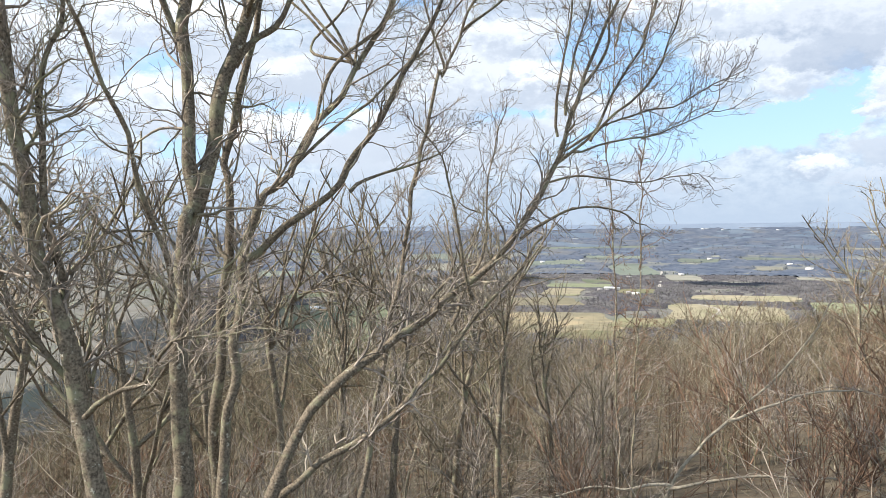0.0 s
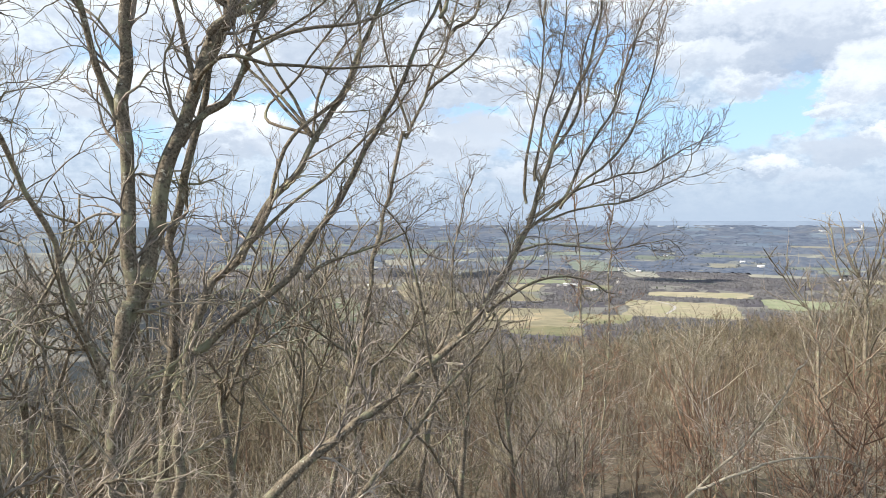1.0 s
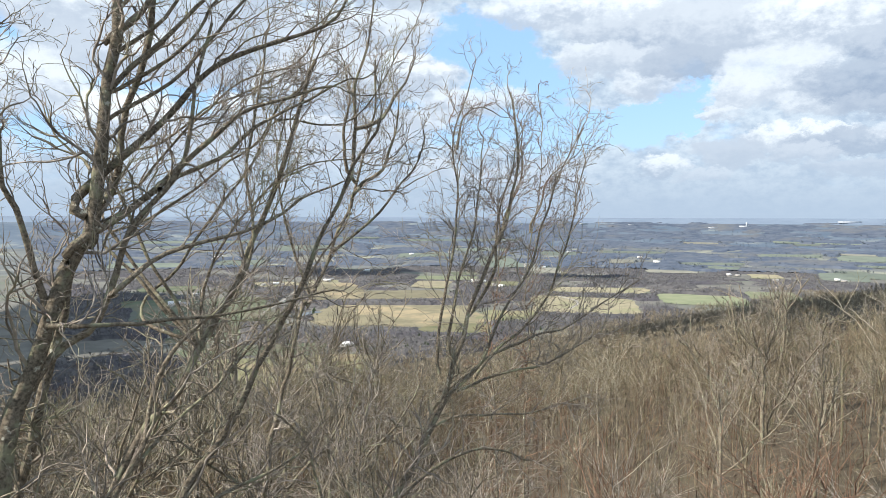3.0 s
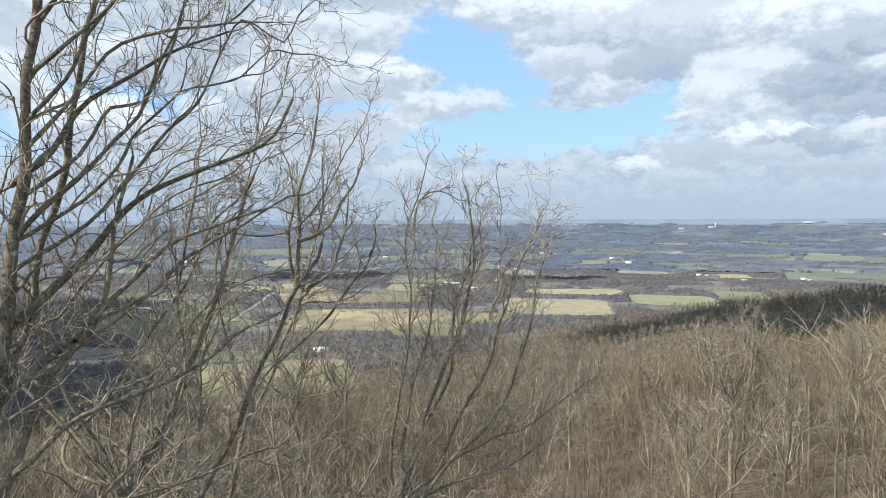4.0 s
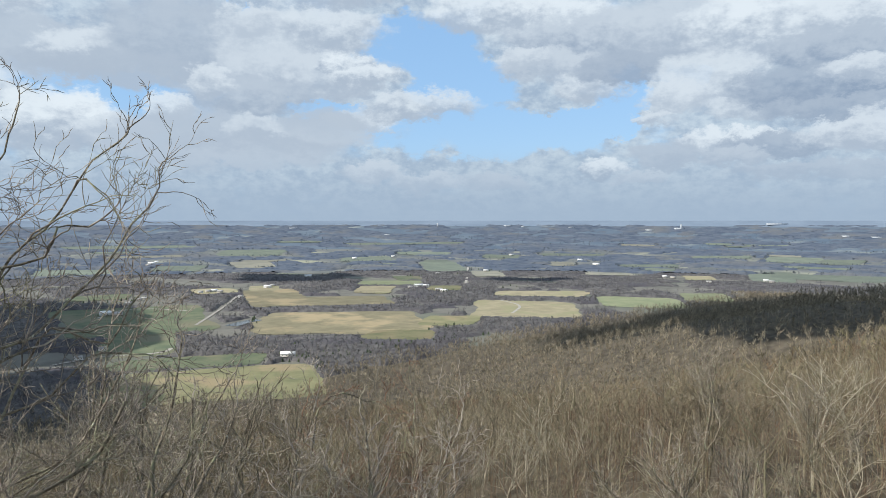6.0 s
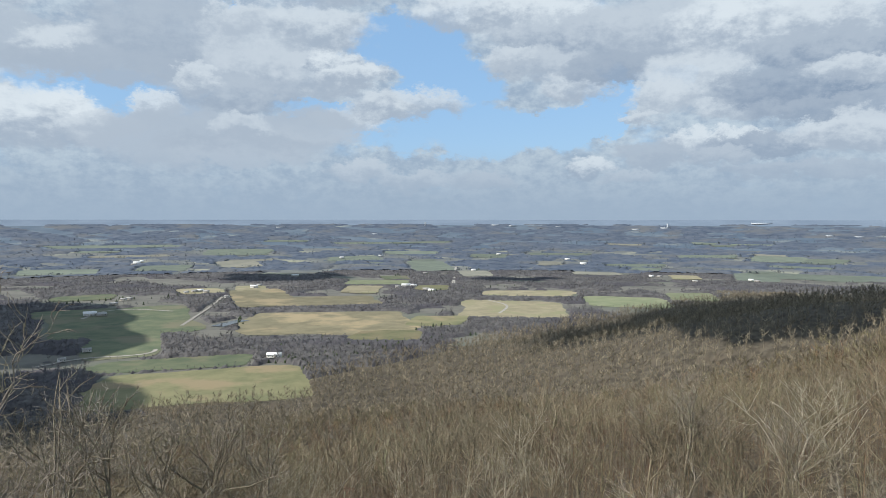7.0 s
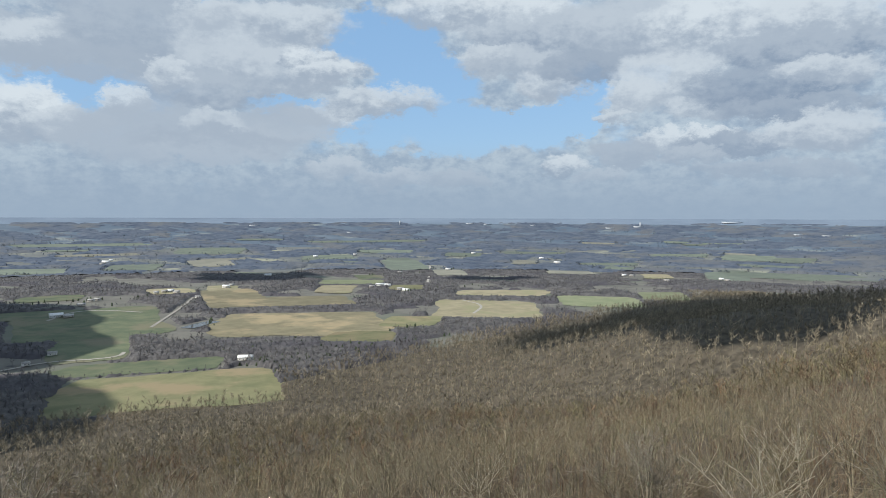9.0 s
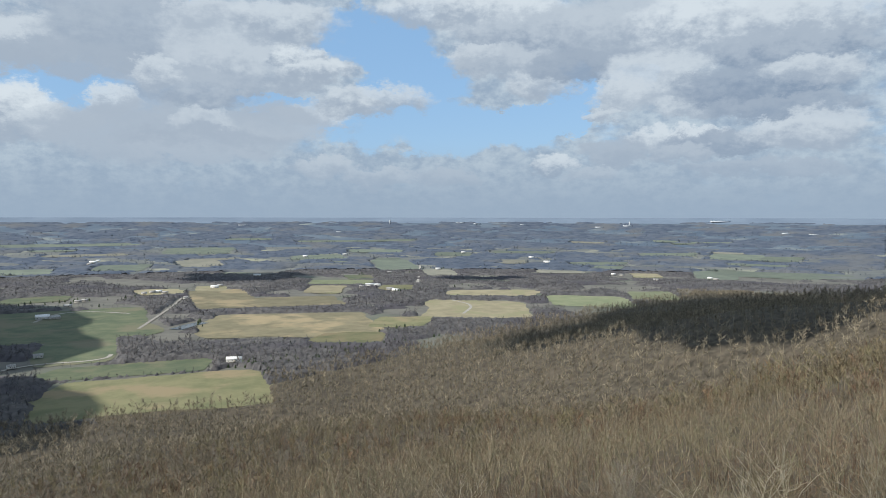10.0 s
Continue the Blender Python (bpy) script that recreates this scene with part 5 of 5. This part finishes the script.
    for _ in range(4):
        wood = Wood()
        wood.tube([(0, 0, 0), (0, 0, 0.3)], (0.02, 0.018), 3)
        for z, w in ((0.06, 0.3), (0.2, 0.32), (0.4, 0.27), (0.58, 0.2)):
            wood.tube(np.array([(rng.normal(0, 0.01), 0, z), (0, rng.normal(0, 0.01), z + 0.34)]), (w * rng.uniform(0.8, 1.2), 0.008), 5)
        kinds.append((np.concatenate(wood.verts), np.concatenate(wood.tris), 0))
    px, py = [], []
    for cx, cy, w, h, n in ((150, 985, 95, 26, 160), (80, 930, 30, 30, 40), (40, 1040, 25, 18, 16), (-300, 1560, 60, 40, 60), (-290, 1800, 90, 40, 60),
                            (90, 1400, 50, 25, 30), (640, 2330, 60, 50, 40), (830, 2420, 60, 60, 40), (960, 1330, 90, 30, 40), (10, 880, 14, 8, 10),
                            (230, 1200, 90, 20, 60), (330, 1180, 70, 14, 40), (600, 1800, 90, 30, 40)):
        a, n = radians(30), int(n * 0.6)
        u, v = rng.normal(0, w, n), rng.normal(0, h, n)
        px.append(cx + u * math.cos(a) - v * math.sin(a))
        py.append(cy + u * math.sin(a) + v * math.cos(a))
    x, y = np.concatenate(px), np.concatenate(py)
    keep = ~on_plot(x, y)
    x, y = x[keep], y[keep]
    far_woods("conifers", rng, kinds, x, y, rng.uniform(5, 9.5, len(x)), CONIFER, "dark green conifers at the foot of the hill")
    # hedges and woods of the plain
    kinds = [sliver_tree(rng, 4, 9, 1.1, 0.03, 0.16, 0.1, (0.4, 0.7)) for _ in range(4)]
    x, y = scatter(rng, 5000, 2550, 4300, -20, 52)
    keep = ~on_plot(x, y) & (wave(x, y, 150, 4) + 0.7 * wave(x, y, 60, 9) < rng.uniform(-0.1, 0.5, len(x)))
    x, y = x[keep], y[keep]
    hx, hy = hedge_places(rng)
    keep = (np.hypot(hx, hy) > 2550) & ~on_plot(hx, hy)
    x, y = np.concatenate([hx[keep], x]), np.concatenate([hy[keep], y])
    far_woods("distant_woods", rng, kinds, x, y, rng.uniform(3, 7, len(x)), HAZED_HEDGE, "woods and hedges far across the plain, tinted blue-grey for haze")


# ---------------------------------------------------------------- buildings
YARDS = []


def box_mesh(name, lx, ly, lz):
    v = [(sx * lx / 2, sy * ly / 2, z) for z in (0, lz) for sx, sy in ((-1, -1), (1, -1), (1, 1), (-1, 1))]
    f = [(0, 2, 1), (0, 3, 2), (4, 5, 6), (4, 6, 7)]
    for a in range(4):
        b = (a + 1) % 4
        f += [(a, b, b + 4), (a, b + 4, a + 4)]
    return quick_mesh(name, v, f)


def gable_mesh(name, lx, ly, lz, over=0.5, thick=0.25):
    a, b = lx / 2 + over, ly / 2 + over
    v = [(-a, -b, -0.2), (a, -b, -0.2), (a, 0, lz), (-a, 0, lz), (-a, b, -0.2), (a, b, -0.2)]
    v += [(x, y, z - thick) for x, y, z in v]
    f = [(0, 1, 2), (0, 2, 3), (3, 2, 5), (3, 5, 4), (6, 8, 7), (6, 9, 8), (9, 11, 8), (9, 10, 11),
         (0, 7, 1), (0, 6, 7), (4, 5, 11), (4, 11, 10), (0, 3, 9), (0, 9, 6), (3, 4, 10), (3, 10, 9), (1, 8, 2), (1, 7, 8), (2, 11, 5), (2, 8, 11)]
    return quick_mesh(name, v, f)


def gable_wall(name, lx, ly, lz, rise):
    v = [(-lx / 2, -ly / 2, 0), (-lx / 2, ly / 2, 0), (-lx / 2, ly / 2, lz), (-lx / 2, 0, lz + rise), (-lx / 2, -ly / 2, lz)]
    v += [(-x, y, z) for x, y, z in v]
    f = [(0, 1, 2), (0, 2, 4), (4, 2, 3), (5, 7, 6), (5, 9, 7), (9, 8, 7), (0, 4, 9), (0, 9, 5), (1, 6, 7), (1, 7, 2)]
    return quick_mesh(name, v, [t[::-1] for t in f])


def house(x, y, long, deep, turn, kind):
    """A farmhouse or barn: walls up to the gables, a pitched roof, a door and windows."""
    white = kind == 1
    name = "barn" if long > 19 else "house"
    label = {(True, "barn"): "long white barn with a pale metal roof", (True, "house"): "small white house with a pale roof",
             (False, "barn"): "weathered barn with a grey roof", (False, "house"): "weathered small house with a grey roof"}[(white, name)]
    foot = tagged(new(name), label, name, "valley buildings")
    foot.matrix_basis = pose(x, y, float(land(x, y)) + 0.8 + 0.0006 * math.hypot(x, y), 0, 0, turn)
    tall, rise = (4.2 if name == "barn" else 3.2), deep * 0.28
    YARDS.append((x, y, long * 0.5 + 8))
    part("wall", gable_wall("wall", long, deep, tall, rise), WHITE_WALL if white or long < 14 else DULL_WALL, foot)
    roof = part("roof", gable_mesh("roof", long, deep, rise), METAL_ROOF if white else GREY_ROOF, foot)
    roof.location = (0, 0, tall + 0.25)
    for k in range(max(2, int(long // 5))):
        pane = part("window", box_mesh("window", 1.2, 0.16, 1.3), GLASS_DARK, foot)
        pane.location = (-long / 2 + (k + 0.5) * long / max(2, int(long // 5)) + 0.4, -deep / 2, 1.1)
    entry = part("door", box_mesh("door", 1.1 if name == "house" else 3.0, 0.2, 2.1 if name == "house" else 3.0), DULL_WALL, foot)
    entry.location = (0.05 * long, -deep / 2, 0.02)


house(49, 986, 20, 9, -9, 1)
house(-208, 1101, 12, 8, 15, 0)
house(-226, 1035, 9, 7, 28, 0)
house(-280, 1510, 24, 14, 11, 1)
house(-258, 1502, 18, 10, 24, 0)
house(-246, 1783, 14, 8, -17, 0)
house(-257, 1765, 14, 8, -10, 0)
house(-265, 1686, 16, 9, 24, 0)
house(-110, 1921, 14, 9, 19, 0)
house(-96, 1930, 16, 9, 25, 1)
house(-79, 1898, 14, 9, -18, 0)
house(-128, 1901, 12, 8, 14, 0)
house(43, 2001, 20, 10, -16, 1)
house(58, 2044, 14, 9, 4, 0)
house(-390, 3017, 26, 14, -12, 1)
house(-395, 2954, 16, 10, 29, 0)
house(-380, 3080, 14, 10, 20, 1)
house(459, 1926, 26, 10, -3, 1)
house(479, 1920, 18, 9, -23, 1)
house(486, 1807, 18, 9, -10, 0)
house(493, 1775, 18, 9, -40, 1)
house(427, 1889, 14, 9, -8, 0)
house(1352, 2559, 26, 12, -37, 1)
house(181, 2346, 22, 11, 6, 1)
house(1524, 1793, 14, 9, -43, 1)
house(1515, 1756, 16, 9, -37, 0)
house(1329, 1988, 16, 9, -59, 0)
house(1325, 1799, 16, 9, -41, 0)
house(1315, 2015, 14, 9, -13, 1)
house(627, 2340, 16, 9, -10, 0)
house(444, 3106, 20, 10, -3, 1)
house(631, 3159, 18, 10, -16, 1)
house(833, 2427, 18, 10, -19, 1)
house(-26, 1766, 12, 8, -14, 0)
house(1179, 3069, 20, 10, -6, 1)
house(1379, 2758, 20, 10, -22, 1)


plant_far()


def far_hall(x, y, long, tall, turn):
    """A large pale works building or tower on the plain."""
    name = "water_tower" if tall > 30 else "warehouse"
    foot = tagged(new(name), "distant white tower on the plain" if tall > 30 else "distant long white warehouse on the plain", name.replace("_", " "), "far buildings")
    foot.matrix_basis = pose(x, y, float(land(x, y)) + 0.5, 0, 0, turn + 24)
    long, tall = long * 0.7, tall * 0.7
    part("wall", box_mesh("wall", long, min(long, 30), tall), HAZED_WALL, foot)
    lid = part("roof", box_mesh("roof", long + 1, min(long, 30) + 1, 1.0), HAZED_WALL, foot)
    lid.location = (0, 0, tall)


far_hall(2511, 3703, 70, 14, -34)
far_hall(2522, 3696, 10, 45, -34)
far_hall(2338, 3751, 60, 10, -32)
far_hall(3073, 3531, 170, 12, -41)
far_hall(1628, 4297, 70, 10, -21)
far_hall(1172, 4389, 10, 40, -15)
far_hall(1724, 4235, 60, 8, -22)
far_hall(1974, 4075, 40, 8, -26)
far_hall(257, 4492, 70, 8, -3)
far_hall(3016, 2963, 50, 8, -46)
far_hall(3087, 2844, 60, 8, -47)
far_hall(789, 4126, 40, 8, -11)


# ---------------------------------------------------------------- clouds high over the ridge and valley, which shade the land below
def cloud_over(x, y, wide, deep, turn, high=700.0):
    """A flat-based heap cloud whose shadow falls round a place on the land."""
    rng = np.random.default_rng(int(abs(x) + abs(y)))
    at = Vector((x, y, float(land(x, y)))) + TO_SUN * (high / TO_SUN.z)
    bm = bmesh.new()
    bmesh.ops.create_icosphere(bm, subdivisions=4, radius=1.0)
    for v in bm.verts:
        p = v.co
        bulge = 1 + 0.28 * noise.fractal(p * 1.6 + Vector(rng.uniform(0, 9, 3)) * 0 + Vector((x, y, 0)) * 0.01, 1.0, 2.0, 5)
        v.co = Vector((p.x * wide * bulge, p.y * deep * bulge, max(p.z, -0.25) * 70 * bulge))
    mesh = bpy.data.meshes.new("cloud")
    bm.to_mesh(mesh)
    bm.free()
    ob = part("cloud", mesh, CLOUD)
    ob.matrix_basis = pose(*at, 0, 0, turn)
    return tagged(ob, "white heap cloud drifting above the ridge", "cloud", "fair-weather clouds", "structure")


cloud_over(774, 640, 380, 230, 30)
cloud_over(653, 871, 300, 190, 30)
cloud_over(936, 1080, 420, 190, 30)
cloud_over(-385, 1340, 200, 380, 8)
cloud_over(-275, 760, 180, 200, 20)
cloud_over(150, 2330, 180, 170, 8, 1400.0)
cloud_over(840, 2040, 120, 60, -20, 1400.0)
